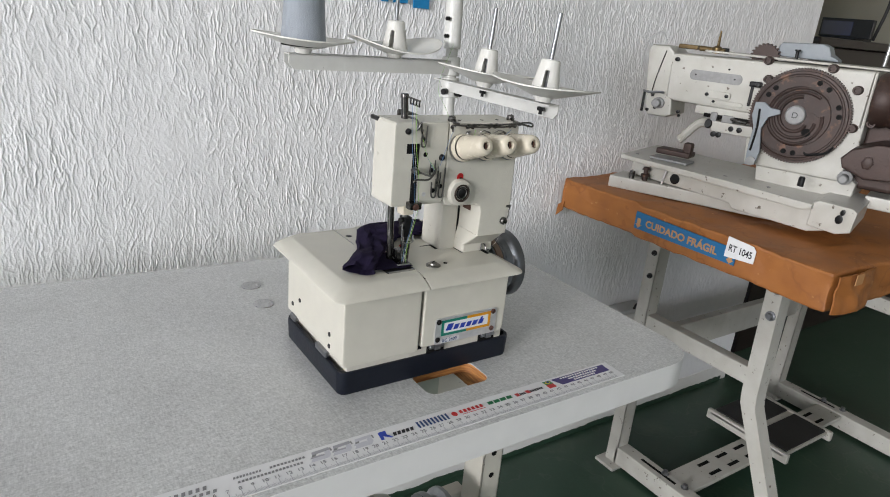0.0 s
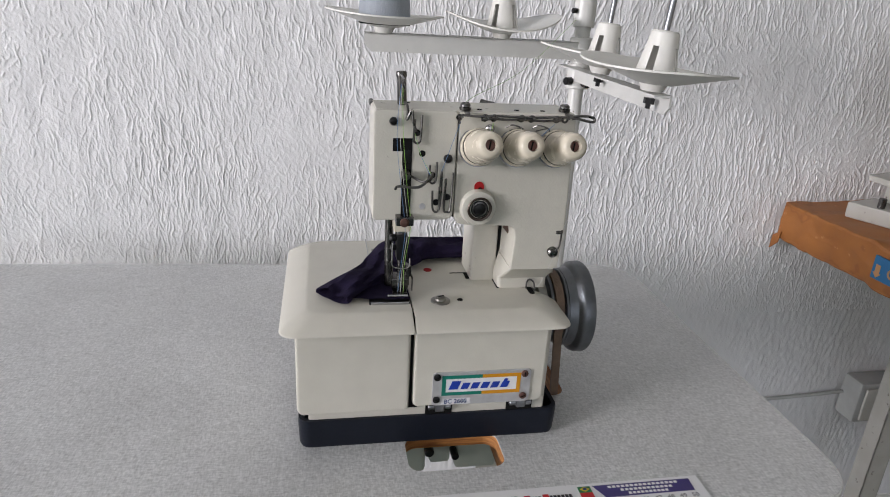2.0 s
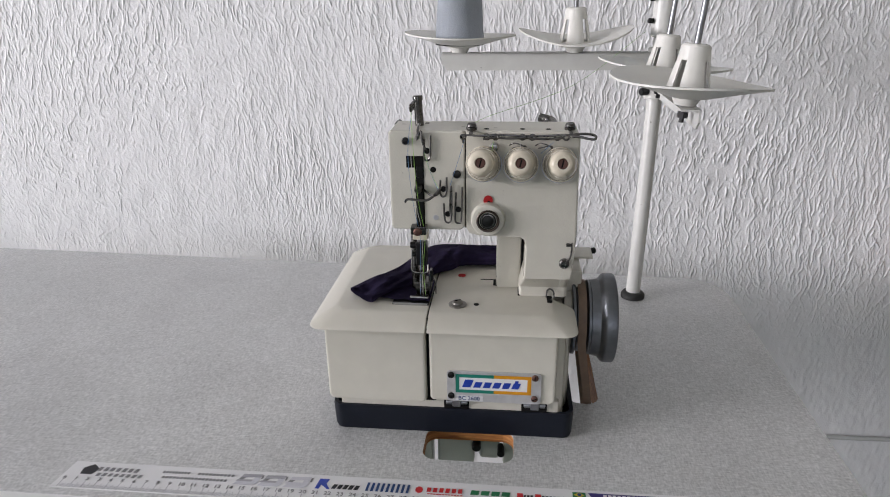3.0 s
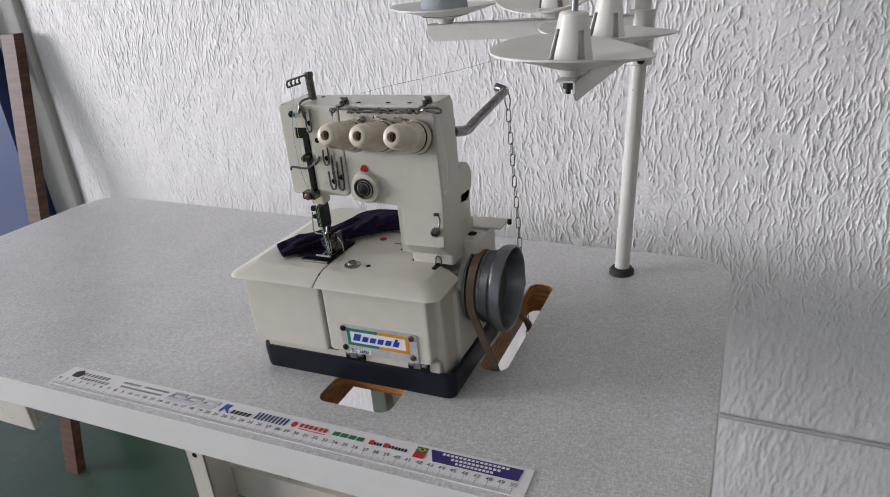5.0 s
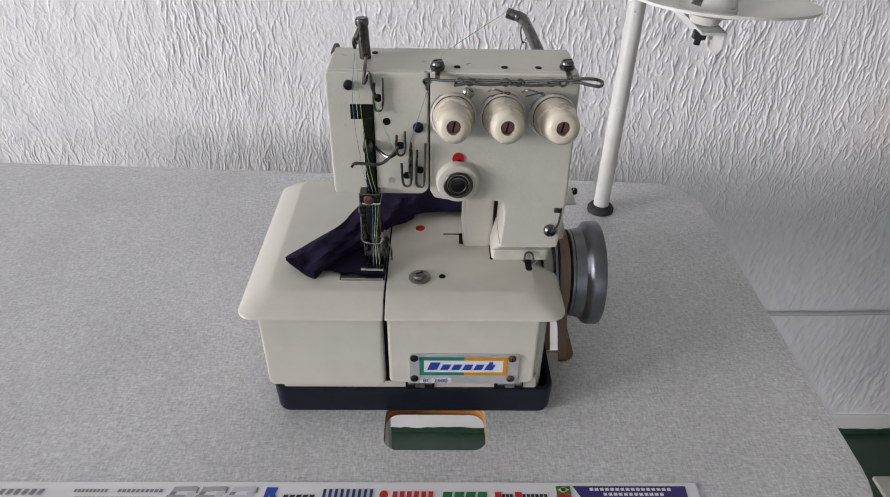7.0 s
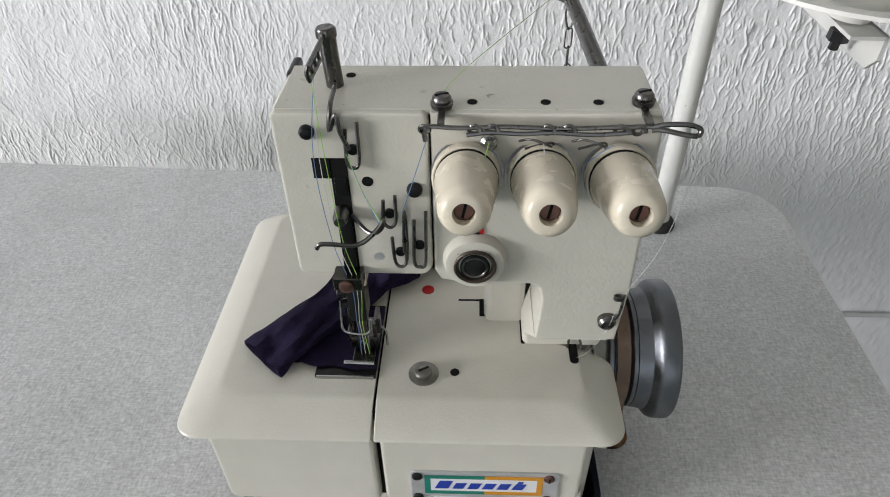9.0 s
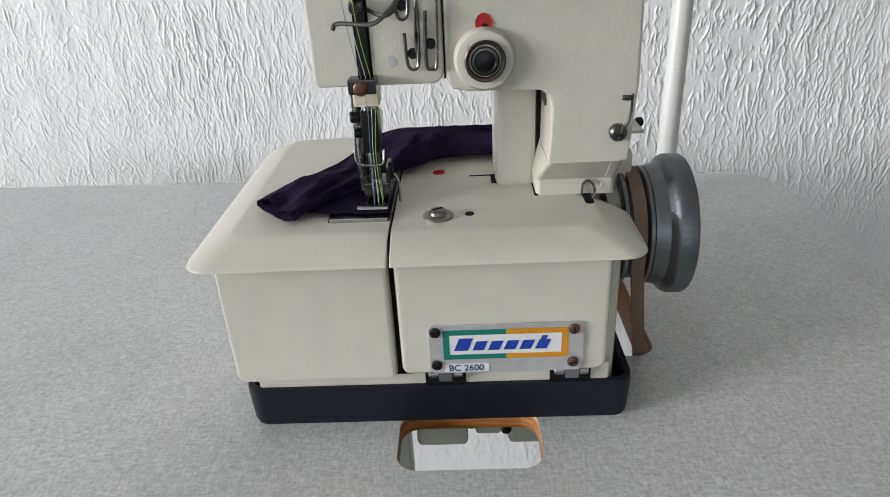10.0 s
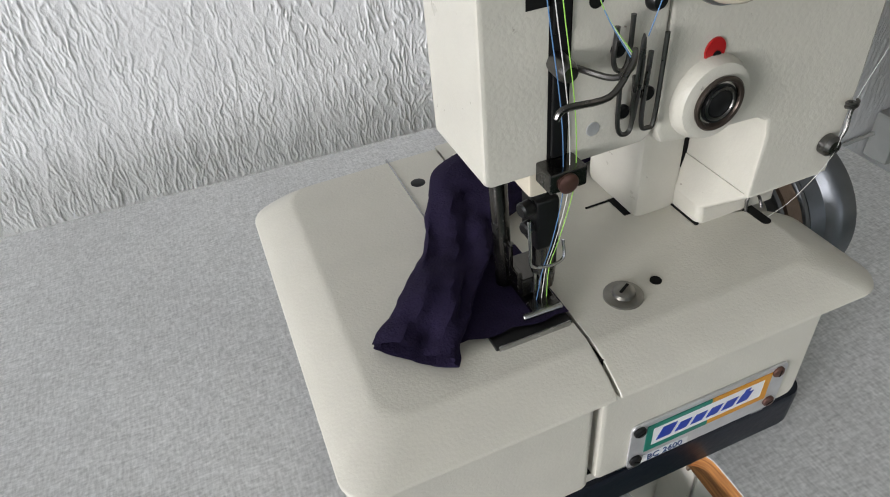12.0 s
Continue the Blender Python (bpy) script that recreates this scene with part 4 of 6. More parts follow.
part("clamp_wire", wire([(0.2765, 0.1265, 0.916), (0.2762, 0.125, 0.905), (0.2765, 0.1245, 0.8975), (0.283, 0.1235, 0.8960), (0.289, 0.1245, 0.8965), (0.2898, 0.1265, 0.9030)], 0.0006), STEEL, nc)
part("needle_holder", rod((0.2840, 0.1325, 0.902), (0.2840, 0.1325, 0.886), 0.0032), DARK_STEEL, nc)
for dx in (-0.0022, 0.0, 0.0022):
    part("needle", lathe((0.2842 + dx, 0.1325, 0.890), (0.2842 + dx, 0.1325, 0.868), [(0, 0.0008), (0.012, 0.0006), (0.020, 0.0005), (0.022, 0.0001)], 8), STEEL, nc)
foot = part("presser_foot", merge(box(0.2770, 0.2905, 0.1330, 0.1480, 0.8745, 0.8830, 0.001), box(0.2755, 0.2780, 0.134, 0.142, 0.8780, 0.8860, 0.0006), box(0.2888, 0.2912, 0.134, 0.148, 0.8765, 0.8910, 0.0006), box(0.2780, 0.2895, 0.1260, 0.1460, 0.8706, 0.8730, 0.0005), box(0.2752, 0.2772, 0.140, 0.1475, 0.8840, 0.8950, 0.0006)), DARK_STEEL, mach, "oily steel presser foot")
part("foot_bar", rod((0.2735, 0.1255, 0.8722), (0.2895, 0.1250, 0.8722), 0.0013), STEEL, foot)
part("foot_spring", rod((0.2915, 0.136, 0.884), (0.2915, 0.136, 0.893), 0.0014), BLACK, foot)
part("foot_wire", wire([(0.2945, 0.141, 0.869), (0.2945, 0.140, 0.880), (0.2920, 0.1385, 0.886), (0.2900, 0.137, 0.889)], 0.0007), STEEL, foot)

# screws, holes and thread guides on the face
for x, z, r in ((0.2745, 1.0085, 0.0030), (0.3150, 0.9820, 0.0033)):
    part("face_screw", lathe((x, HEAD_Y, z), (x, HEAD_Y - 0.004, z), [(0, r), (0.0016, r), (0.0030, r * 0.7), (0.0034, r * 0.2)], 18), BLACK, mach)
for x, z, r, m in ((0.2960, 0.9855, 0.0024, DARK), (0.2975, 0.9455, 0.0024, ALU)):
    part("face_hole", lathe((x, HEAD_Y + 0.001, z), (x, HEAD_Y - 0.0002, z), [(0, r), (0.0011, r), (0.0012, r * 0.9)], 18), m, mach)
FY = HEAD_Y - 0.0022


def hairpin(x, z, w, h, lean, name="thread_guide"):
    g = part(name, wire([(x - w / 2 + lean, FY, z + h * 0.85), (x - w / 2, FY, z + 0.003), (x, FY - 0.0005, z), (x + w / 2, FY, z + 0.003), (x + w / 2 + lean, FY, z + h)], 0.0008), GUN, mach)
    part("guide_screw", screw((x, HEAD_Y, z + h * 0.36), (x, 0, z + h * 0.36), 0.0024), BLACK, g)
    return g


hairpin(0.2915, 0.9935, 0.0048, 0.020, 0.0006)
hairpin(0.3075, 0.9420, 0.0050, 0.0190, -0.0006)
hairpin(0.3160, 0.9420, 0.0050, 0.0300, 0.0008)
hairpin(0.3040, 0.9640, 0.0050, 0.0160, 0.0004)
part("thread_guide", wire([(0.3105, FY, 0.9460), (0.3110, FY - 0.001, 0.960), (0.3105, FY - 0.001, 0.9735), (0.3095, FY - 0.001, 0.9600), (0.3092, FY, 0.9500)], 0.0006), GUN, mach)
part("looper_lever", wire([(0.2880, HEAD_Y - 0.001, 0.9690), (0.2960, HEAD_Y - 0.010, 0.9670), (0.3010, HEAD_Y - 0.011, 0.9690), (0.3025, HEAD_Y - 0.010, 0.9735), (0.3000, HEAD_Y - 0.012, 0.9700), (0.2920, HEAD_Y - 0.015, 0.9645), (0.2780, HEAD_Y - 0.016, 0.9655), (0.2750, HEAD_Y - 0.016, 0.9630)], 0.0010), GUN, mach)
part("lever_eye", lathe((0.2840, HEAD_Y, 0.9710), (0.2840, HEAD_Y - 0.008, 0.9700), [(0, 0.0032), (0.006, 0.0032), (0.008, 0.0024)], 16), GUN, mach)

# guide post on top
part("guide_post", lathe((0.2830, 0.1470, 1.016), (0.2815, 0.1475, 1.0440), [(0, 0.0035), (0.0205, 0.0035), (0.0207, 0.0041), (0.0235, 0.0041), (0.0245, 0.0034)], 18), DARK_STEEL, mach)
eyes = [wire([(0.2815, 0.1470, 1.0385), (0.2812, 0.136, 1.0383), (0.2805, 0.1175, 1.0377)], 0.0009), wire([(0.2812, 0.1345, 1.0330), (0.2805, 0.1170, 1.0327)], 0.0008)]
for k in range(4):
    eyes.append(wire([(0.2812 - 0.0002 * k, 0.1345 - 0.0057 * k, 1.0385), (0.2806 - 0.0002 * k, 0.1340 - 0.0057 * k, 1.0355), (0.2812 - 0.0002 * k, 0.1345 - 0.0057 * k, 1.0325)], 0.0009))
part("post_eyes", merge(*eyes), DARK_STEEL, mach)
part("post_wire", wire([(0.2838, 0.143, 1.019), (0.2845, 0.126, 1.0185), (0.2838, 0.1225, 1.010), (0.2870, 0.1215, 1.0170), (0.2880, 0.1215, 1.0100), (0.2905, 0.1220, 1.002)], 0.0010), GUN, mach)

# looped thread guide bar along the head
BZ, BY = 1.0150, 0.1172


def eyelet(x, r=0.0022):
    """A small ring bent into the guide wire."""
    return wire([(x + r * math.cos(a * 0.5), BY - 0.0012 + 0.0003 * a, BZ - 0.0016 + r * math.sin(a * 0.5)) for a in range(14)], 0.0008, 7, False)


bar = part("guide_bar", merge(
    wire([(0.3206, BY, BZ - 0.0062), (0.3203, BY, BZ - 0.0020), (0.3222, BY, BZ), (0.3330, BY, BZ - 0.0006), (0.3500, BY, BZ), (0.3700, BY, BZ - 0.0006), (0.3900, BY, BZ), (0.4040, BY, BZ + 0.0004)], 0.0009),
    wire([(0.3360, BY - 0.001, BZ - 0.0030), (0.3450, BY - 0.001, BZ - 0.0018), (0.3560, BY - 0.001, BZ - 0.0024), (0.3680, BY - 0.001, BZ - 0.0018), (0.3820, BY - 0.001, BZ - 0.0026), (0.3960, BY - 0.001, BZ - 0.0016)], 0.0009),
    eyelet(0.3205, 0.0019), *[eyelet(x) for x in (0.3390, 0.3455, 0.3660, 0.3735, 0.3925, 0.3990)],
    wire([(0.4030, BY, BZ), (0.4080, BY, BZ + 0.0012), (0.4160, BY, BZ + 0.0012), (0.4205, BY - 0.0005, BZ - 0.0002), (0.4200, BY - 0.0015, BZ - 0.0024), (0.4150, BY - 0.0015, BZ - 0.0020), (0.4070, BY - 0.0010, BZ - 0.0004), (0.4035, BY, BZ - 0.0010)], 0.0010)), GUN, mach, "looped steel wire guide bar")
for x, y in ((0.3265, 0.1290), (0.4025, 0.1320)):
    part("bar_screw", lathe((x, y, 1.0167), (x, y, 1.03), [(0, 0.0040), (0.0012, 0.0044), (0.0022, 0.0044), (0.0026, 0.0034), (0.0030, 0.0038), (0.0042, 0.0037), (0.0052, 0.0028), (0.0054, 0.001)], 18), GUN, bar)
    part("screw_slot", slot_mark((x, y, 1.0167), (0, 0, 1), 0.0040, 0.4, 0.0058), DARK, bar)
    part("bar_arm", box(x - 0.0014, x + 0.0014, BY - 0.0005, y, 1.0150, 1.0172, 0.0005), GUN, bar)
# top holes are dark discs, shade put into the colour
for x in (0.338, 0.366, 0.386):
    part("top_hole", lathe((x, 0.1330, 1.0160), (x, 0.1330, 1.0170), [(0, 0.0020), (0.0010, 0.0020)], 12), DARK, mach)
part("top_hole", lathe((0.2880, 0.1560, 1.0160), (0.2880, 0.1560, 1.0170), [(0, 0.0020), (0.0010, 0.0020)], 12), DARK, mach)
part("dial_screw", lathe((0.3445, HEAD_Y, 1.0045), (0.3445, 0, 1.0045), [(0, 0.0034), (0.002, 0.0034), (0.0032, 0.0022), (0.0034, 0.0006)], 16), STEEL, mach)
for x in (0.356, 0.376):
    part("wire_loop", wire([(x, FY, 1.0060), (x + 0.004, FY - 0.003, 1.0085), (x + 0.011, FY - 0.004, 1.0065), (x + 0.013, FY, 1.0025), (x + 0.012, FY - 0.001, 1.0060), (x + 0.002, FY - 0.003, 1.0045)], 0.0005), GUN, mach)

# tension dials
for x in (0.3363, 0.3655, 0.3955):
    a, b = Vector((x, HEAD_Y, 0.9905)), Vector((x - 0.0008, 0.0830, 1.0015))
    dial = part("tension_dial", lathe(a, b, [(0, 0.0122), (0.004, 0.0128), (0.0048, 0.0137), (0.0088, 0.0137), (0.0098, 0.0130), (0.0098, 0.0115)], 32), IVORY, mach, "ivory plastic thread tension dial")
    part("disc", lathe(a, b, [(0.0020, 0.0143), (0.0030, 0.0143)], 32), DULL, dial)
    # dark ring paints the shade between collar and cap
    part("gap", lathe(a, b, [(0.0088, 0.0125), (0.0112, 0.0125)], 28), DARK, dial)
    part("cap", lathe(a, b, [(0.0112, 0.0118), (0.0118, 0.0123), (0.0170, 0.0120), (0.0320, 0.0105), (0.0410, 0.0095), (0.0442, 0.0083), (0.0454, 0.0064), (0.0454, 0.0040), (0.0412, 0.0037)], 32), IVORY, dial)
    part("screw", lathe(a, b, [(0.0400, 0.0037), (0.0413, 0.0037), (0.0418, 0.003)], 20), BROWN_SCREW, dial)
    d = (b - a).normalized()
    part("slot", slot_mark(a + d * 0.0418, d, 0.0040, 1.35, 0.0), DARK, dial)

# oil window and red mark
win = part("oil_window", lathe((0.3402, HEAD_Y + 0.004, 0.9450), (0.3402, 0, 0.9450), [(0, 0.0145), (0.0055, 0.0142), (0.0085, 0.0128), (0.0092, 0.0098)], 36), CREAM, mach, "round oil window in a cream boss")
part("bezel", lathe((0.3402, HEAD_Y - 0.0045, 0.9450), (0.3402, 0, 0.9450), [(0, 0.0088), (0.0018, 0.0094), (0.0023, 0.0088), (0.0020, 0.0078), (0.0004, 0.0070)], 30), BEZEL, win)
part("ring", lathe((0.3402, HEAD_Y - 0.0050, 0.9450), (0.3402, 0, 0.9450), [(0, 0.0066), (0.0012, 0.0066), (0.0014, 0.0055)], 26), BLACK, win)
part("inner_ring", lathe((0.3402, HEAD_Y - 0.0052, 0.9450), (0.3402, 0, 0.9450), [(0, 0.0060), (0.0014, 0.0058), (0.0016, 0.0050), (0.0010, 0.0046)], 24), GUN, win)
part("glass", lathe((0.3402, HEAD_Y - 0.0054, 0.9450), (0.3402, 0, 0.9450), [(0, 0.0048), (0.0008, 0.0048), (0.0014, 0.0030), (0.0016, 0.0004)], 24), BLACK, win)
part("red_dot", prism_y([(0.3400 + 0.0038 * math.cos(a * 0.393), 0.9605 + 0.0044 * math.sin(a * 0.393)) for a in range(16)], HEAD_Y - 0.0004, HEAD_Y + 0.001), RED, mach)
part("red_dot_hole", lathe((0.3406, HEAD_Y, 0.9590), (0.3406, 0, 0.9590), [(0, 0.0015), (0.0007, 0.0015), (0.0008, 0.001)], 12), DARK, mach)
rs = part("spring_screw", lathe((0.4030, HEAD_Y, 0.9080), (0.4030, 0, 0.9080), [(0, 0.0042), (0.003, 0.0042), (0.0045, 0.0030), (0.0047, 0.001)], 18), GUN, mach)
part("spring_wire", merge(wire([(0.4050, HEAD_Y - 0.003, 0.9090), (0.4075, HEAD_Y - 0.003, 0.9140), (0.4085, HEAD_Y - 0.002, 0.9200), (0.4082, HEAD_Y - 0.003, 0.9240)], 0.0007), *[wire([(0.4062 + 0.0022 * math.cos(a * 0.5), HEAD_Y - 0.003 + 0.0016 * math.sin(a * 0.5), z + 0.0001 * a) for a in range(14)], 0.0006, 6, False) for z in (0.9236, 0.9250)]), GUN, rs)

# handwheel and belt
WC = Vector((0.0, 0.172, 0.8355))
wheel = part("handwheel", lathe((0.4315, WC.y, WC.z), (1, WC.y, WC.z), [(0, 0.0300), (0.0005, 0.0345), (0.0030, 0.0349), (0.0080, 0.0359), (0.0100, 0.0384), (0.0115, 0.0401), (0.0135, 0.0409), (0.0205, 0.0411), (0.0218, 0.0403), (0.0222, 0.0390), (0.0205, 0.0376), (0.0050, 0.0345), (0.0035, 0.0300), (0.0035, 0.0120), (0.0060, 0.0105), (0.0064, 0.0020)], 56), CAST, mach, "grey steel handwheel with a stepped rim")
part("pulley", lathe((0.4150, WC.y, WC.z), (1, WC.y, WC.z), [(0, 0.033), (0.001, 0.0345), (0.003, 0.0345), (0.0045, 0.0315), (0.0125, 0.0315), (0.0145, 0.0345), (0.0165, 0.0345)], 40), CAST, wheel)
part("hub", lathe((0.4080, WC.y, WC.z), (1, WC.y, WC.z), [(0, 0.028), (0.008, 0.028)], 32), CREAM, wheel)
belt = bmesh.new()
path = []
for k in range(29):
    a = radians(-34 + 232 * k / 28)
    path.append((WC.y + 0.0332 * math.cos(a), WC.z + 0.0332 * math.sin(a)))
path = [(0.355, 0.52), (0.266, 0.745)] + path + [(0.163, 0.745), (0.200, 0.52)]
rws = []
for i, (y, z) in enumerate(path):
    py_, pz_ = path[max(i - 1, 0)]
    qy_, qz_ = path[min(i + 1, len(path) - 1)]
    L = math.hypot(qy_ - py_, qz_ - pz_)
    ny_, nz_ = (qz_ - pz_) / L * 0.0014, -(qy_ - py_) / L * 0.0014
    drift = 0.16 * max(0.0, 0.825 - z)
    rws.append([belt.verts.new((x + drift, y + k * ny_, z + k * nz_)) for x, k in ((0.4200, -1), (0.4272, -1), (0.4272, 1), (0.4200, 1))])
for p, q in zip(rws, rws[1:]):
    for i in range(4):
        belt.faces.new((p[i], p[(i + 1) % 4], q[(i + 1) % 4], q[i]))
bmesh.ops.recalc_face_normals(belt, faces=belt.faces[:])
part("drive_belt", belt, BELT, mach, "worn brown leather drive belt")

# foot-lift lever behind the head and its chain
part("lift_lever", wire([(0.4085, 0.165, 0.985), (0.4085, 0.196, 0.979), (0.4070, 0.225, 0.981), (0.4015, 0.318, 0.9865), (0.3985, 0.334, 0.9875), (0.3920, 0.339, 0.9885), (0.3870, 0.341, 0.9895)], 0.0046, 12), GUN, mach, "bent grey steel lift lever")
chain = thing("lift_chain", (0.402, 0.333, 0.96), "thin steel chain hanging from the lift lever", "chain")


def link(x, y, z, turn, h=0.0085, w=0.0024):
    pts = []
    for k in range(17):
        a = 2 * math.pi * k / 16
        c, s = math.cos(a), math.sin(a)
        off = w * c
        pts.append((x + off * math.cos(turn), y + off * math.sin(turn), z + (h - w) * (1 if s > 0.01 else (-1 if s < -0.01 else 0)) * 0.75 + w * s))
    return wire(pts, 0.00055, 6, False)


part("hook", wire([(0.3985, 0.333, 0.9925), (0.4030, 0.331, 0.988), (0.4050, 0.333, 0.976), (0.4020, 0.333, 0.966), (0.3990, 0.333, 0.976), (0.4000, 0.3335, 0.984)], 0.0007), GUN, chain)
z, k = 0.9600, 0
while z > 0.45:
    part("link", link(0.402 + 0.020 * (0.968 - z) / 0.25 * 0.6, 0.333, z, 0.2 + 1.35 * (k % 2)), GUN, chain)
    z, k = z - 0.0125, k + 1

# threads
def thread(pts, colour, r=0.00017):
    part("thread", wire(pts, r, 5), THREADS[colour], mach)


for k, colour in enumerate(("blue", "white", "green")):
    s = 0.0022 * (k - 1)
    thread([(0.2800, 0.129 - 0.004 * k, 1.0345), (0.2790 + s, 0.1195, 1.000), (0.2825 + s, 0.1150, 0.962), (0.2862 + s, 0.1185, 0.937), (0.2866 + s * 0.8, 0.1205, 0.924), (0.2850 + s * 0.6, 0.1240, 0.905), (0.2844 + s * 0.6, 0.1285, 0.890), (0.2842 + s, 0.1312, 0.872)], colour)
    thread([(0.2895, 0.1205, 1.001), (0.2945, 0.1185, 0.985), (0.3015 + s * 0.3, 0.1135, 0.972)], colour)
thread([(0.3215, 0.1165, 1.0110), (0.3170, 0.1185, 0.996), (0.3100, 0.1190, 0.974)], "blue")
thread([(0.3440, 0.1120, 1.0110), (0.3425, 0.1130, 1.001)], "green")
thread([(0.3640, 0.1120, 1.0110), (0.3655, 0.1130, 1.001)], "white")
thread([(0.3890, 0.1115, 1.0110), (0.3800, 0.1130, 1.002)], "blue")
thread([(0.4200, 0.112, 1.0120), (0.4215, 0.118, 0.98), (0.4180, 0.122, 0.95), (0.4080, 0.122, 0.925), (0.4030, 0.120, 0.905), (0.3985, 0.127, 0.882), (0.3945, 0.133, 0.870)], "white", 0.00011)
thread([(0.3260, 0.134, 1.0190), (0.3400, 0.160, 1.0225), (0.420, 0.30, 1.030), (0.502, 0.395, 1.075)], "green", 0.00014)

# ---------- folded cloth under the presser foot ----------
cl = bmesh.new()
spine = smooth_line([(0.2305, 0.1265, 0), (0.2460, 0.1440, 0), (0.2630, 0.1650, 0), (0.2790, 0.1900, 0), (0.2990, 0.2105, 0), (0.3300, 0.2170, 0), (0.3620, 0.2190, 0)], 12)
ringset = []
NS = 44
for i, p in enumerate(spine):
    t = i / (len(spine) - 1)
    d = (spine[min(i + 1, len(spine) - 1)] - spine[max(i - 1, 0)]).normalized()
    side = Vector((d.y, -d.x, 0))
    w = 0.0160 - 0.0030 * math.sin(min(1, t * 2.2) * math.pi) + 0.0070 * math.exp(-((t - 0.62) / 0.10) ** 2) - 0.0015 * max(0, t - 0.7) / 0.3
    h = 0.0078 + 0.0085 * min(1, t * 2.0) * (1 - 0.2 * t) + 0.0018 * math.sin(11 * t)
    ring_ = []
    for k in range(NS):
        a = 2 * math.pi * k / NS
        c, s = math.cos(a), math.sin(a)
        u = math.copysign(abs(c) ** 0.8, c) * w
        v = math.copysign(abs(s) ** 0.75, s) * h * 0.5
        wob = 0.0034 * noise.noise(Vector((t * 6, u * 130 + t * 5, s * 1.5))) + 0.0012 * noise.noise(Vector((t * 22, u * 260, s * 3)))
        q = p + side * (u + wob) + Vector((0, 0, 0.8688 + h * 0.5 + v + wob * (0.3 + max(0, s))))
        q.z = max(q.z, 0.8686)
        ring_.append(cl.verts.new(q))
    ringset.append(ring_)
for p, q in zip(ringset, ringset[1:]):
    for i in range(NS):
        cl.faces.new((p[i], p[(i + 1) % NS], q[(i + 1) % NS], q[i]))
# the hem turns in at the open end
p0 = ringset[0]
cen = sum((v.co for v in p0), Vector()) / NS
hem = [cl.verts.new(cen + (v.co - cen) * 0.86 + Vector((0.0012, 0.0016, 0))) for v in p0]
deep = [cl.verts.new(cen + (v.co - cen) * 0.70 + Vector((0.0140, 0.0180, 0.001))) for v in p0]
for a_, b_ in ((p0, hem), (hem, deep)):
    for i in range(NS):
        cl.faces.new((a_[(i + 1) % NS], a_[i], b_[i], b_[(i + 1) % NS]))
cl.faces.new(deep), cl.faces.new(ringset[-1])
# the flap that lies flat over the needle plate
fl = []
for i in range(9):
    row = []
    for j in range(7):
        x = 0.2460 + 0.0450 * i / 8
        y = 0.1215 + 0.045 * j / 6 + 0.004 * (1 - i / 8) + 0.0012 * math.sin(i * 1.9) * (j == 0)
        row.append(cl.verts.new((x, y, 0.8708 + 0.0007 * noise.noise(Vector((x * 150, y * 150, 0))))))
    fl.append(row)
for i in range(8):
    for j in range(6):
        cl.faces.new((fl[i][j], fl[i + 1][j], fl[i + 1][j + 1], fl[i][j + 1]))
bmesh.ops.recalc_face_normals(cl, faces=cl.faces[:])
solo("cloth", cl, CLOTH, "dark violet folded cotton cloth under the presser foot", "cloth")

# ---------- thread stand ----------
stand = thing("thread_stand", (0.518, 0.403, TABLE), "white steel thread stand with four spool dishes on two arms", "thread stand")
PX, PYY = 0.5165, 0.403
part("pole", lathe((PX, PYY, TABLE), (PX + 0.025, PYY + 0.077, 1.50), [(0.0, 0.0088), (0.318, 0.0088), (0.74, 0.0088)], 24), POLE, stand)
part("upper_tube", lathe((PX + 0.0105, PYY + 0.0325, 1.066), (PX + 0.025, PYY + 0.077, 1.50), [(0, 0.0118), (0.002, 0.0126), (0.26, 0.0126)], 24), POLE, stand)
part("base_ring", lathe((PX, PYY, TABLE), (PX, PYY, 1), [(0, 0.0148), (0.004, 0.0148), (0.007, 0.0128), (0.008, 0.0100)], 26), RUBBER, stand, "black rubber base ring")
QX, QY = PX + 0.0095, PYY + 0.029
for z in (1.084, 1.108):
    part("grub_screw", rod((QX - 0.0105, QY - 0.000, z), (QX - 0.0165, QY - 0.002, z), 0.003), BLACK, stand)


def channel(a, b, h, w, webs=(1, -1)):
    """A bar of folded sheet: flat top, one or two webs, a chamfered end."""
    a, b = Vector(a), Vector(b)
    d = (b - a).normalized()
    s = Vector((d.y, -d.x, 0)).normalized()
    bm_ = bmesh.new()
    t = 0.0016

    def slab(pts, off):
        lo = [bm_.verts.new(p) for p in pts]
        hi = [bm_.verts.new(Vector(p) + off) for p in pts]
        bm_.faces.new(lo), bm_.faces.new(hi)
        for i in range(len(pts)):
            j = (i + 1) % len(pts)
            bm_.faces.new((lo[i], lo[j], hi[j], hi[i]))
    up = Vector((0, 0, 1))
    for k in webs:
        o = s * (w / 2 * k)
        slab([a + o, b + o, b + o - up * h * 0.62, b + o - up * h - d * 0.007, a + o - up * h], -s * t * k)
    slab([a + s * w / 2, b + s * w / 2, b - s * w / 2, a - s * w / 2], up * -t)
    bmesh.ops.recalc_face_normals(bm_, faces=bm_.faces[:])
    return bm_


A1 = ((QX + 0.004, QY, 1.0500), (0.272, 0.4340, 1.0500))
A2 = ((0.5115, 0.440, 1.0230), (0.5035, 0.176, 1.0250))
part("arm", channel(*A1, 0.020, 0.018), POLE, stand)
part("arm", channel(*A2, 0.017, 0.016, (-1,)), POLE, stand)
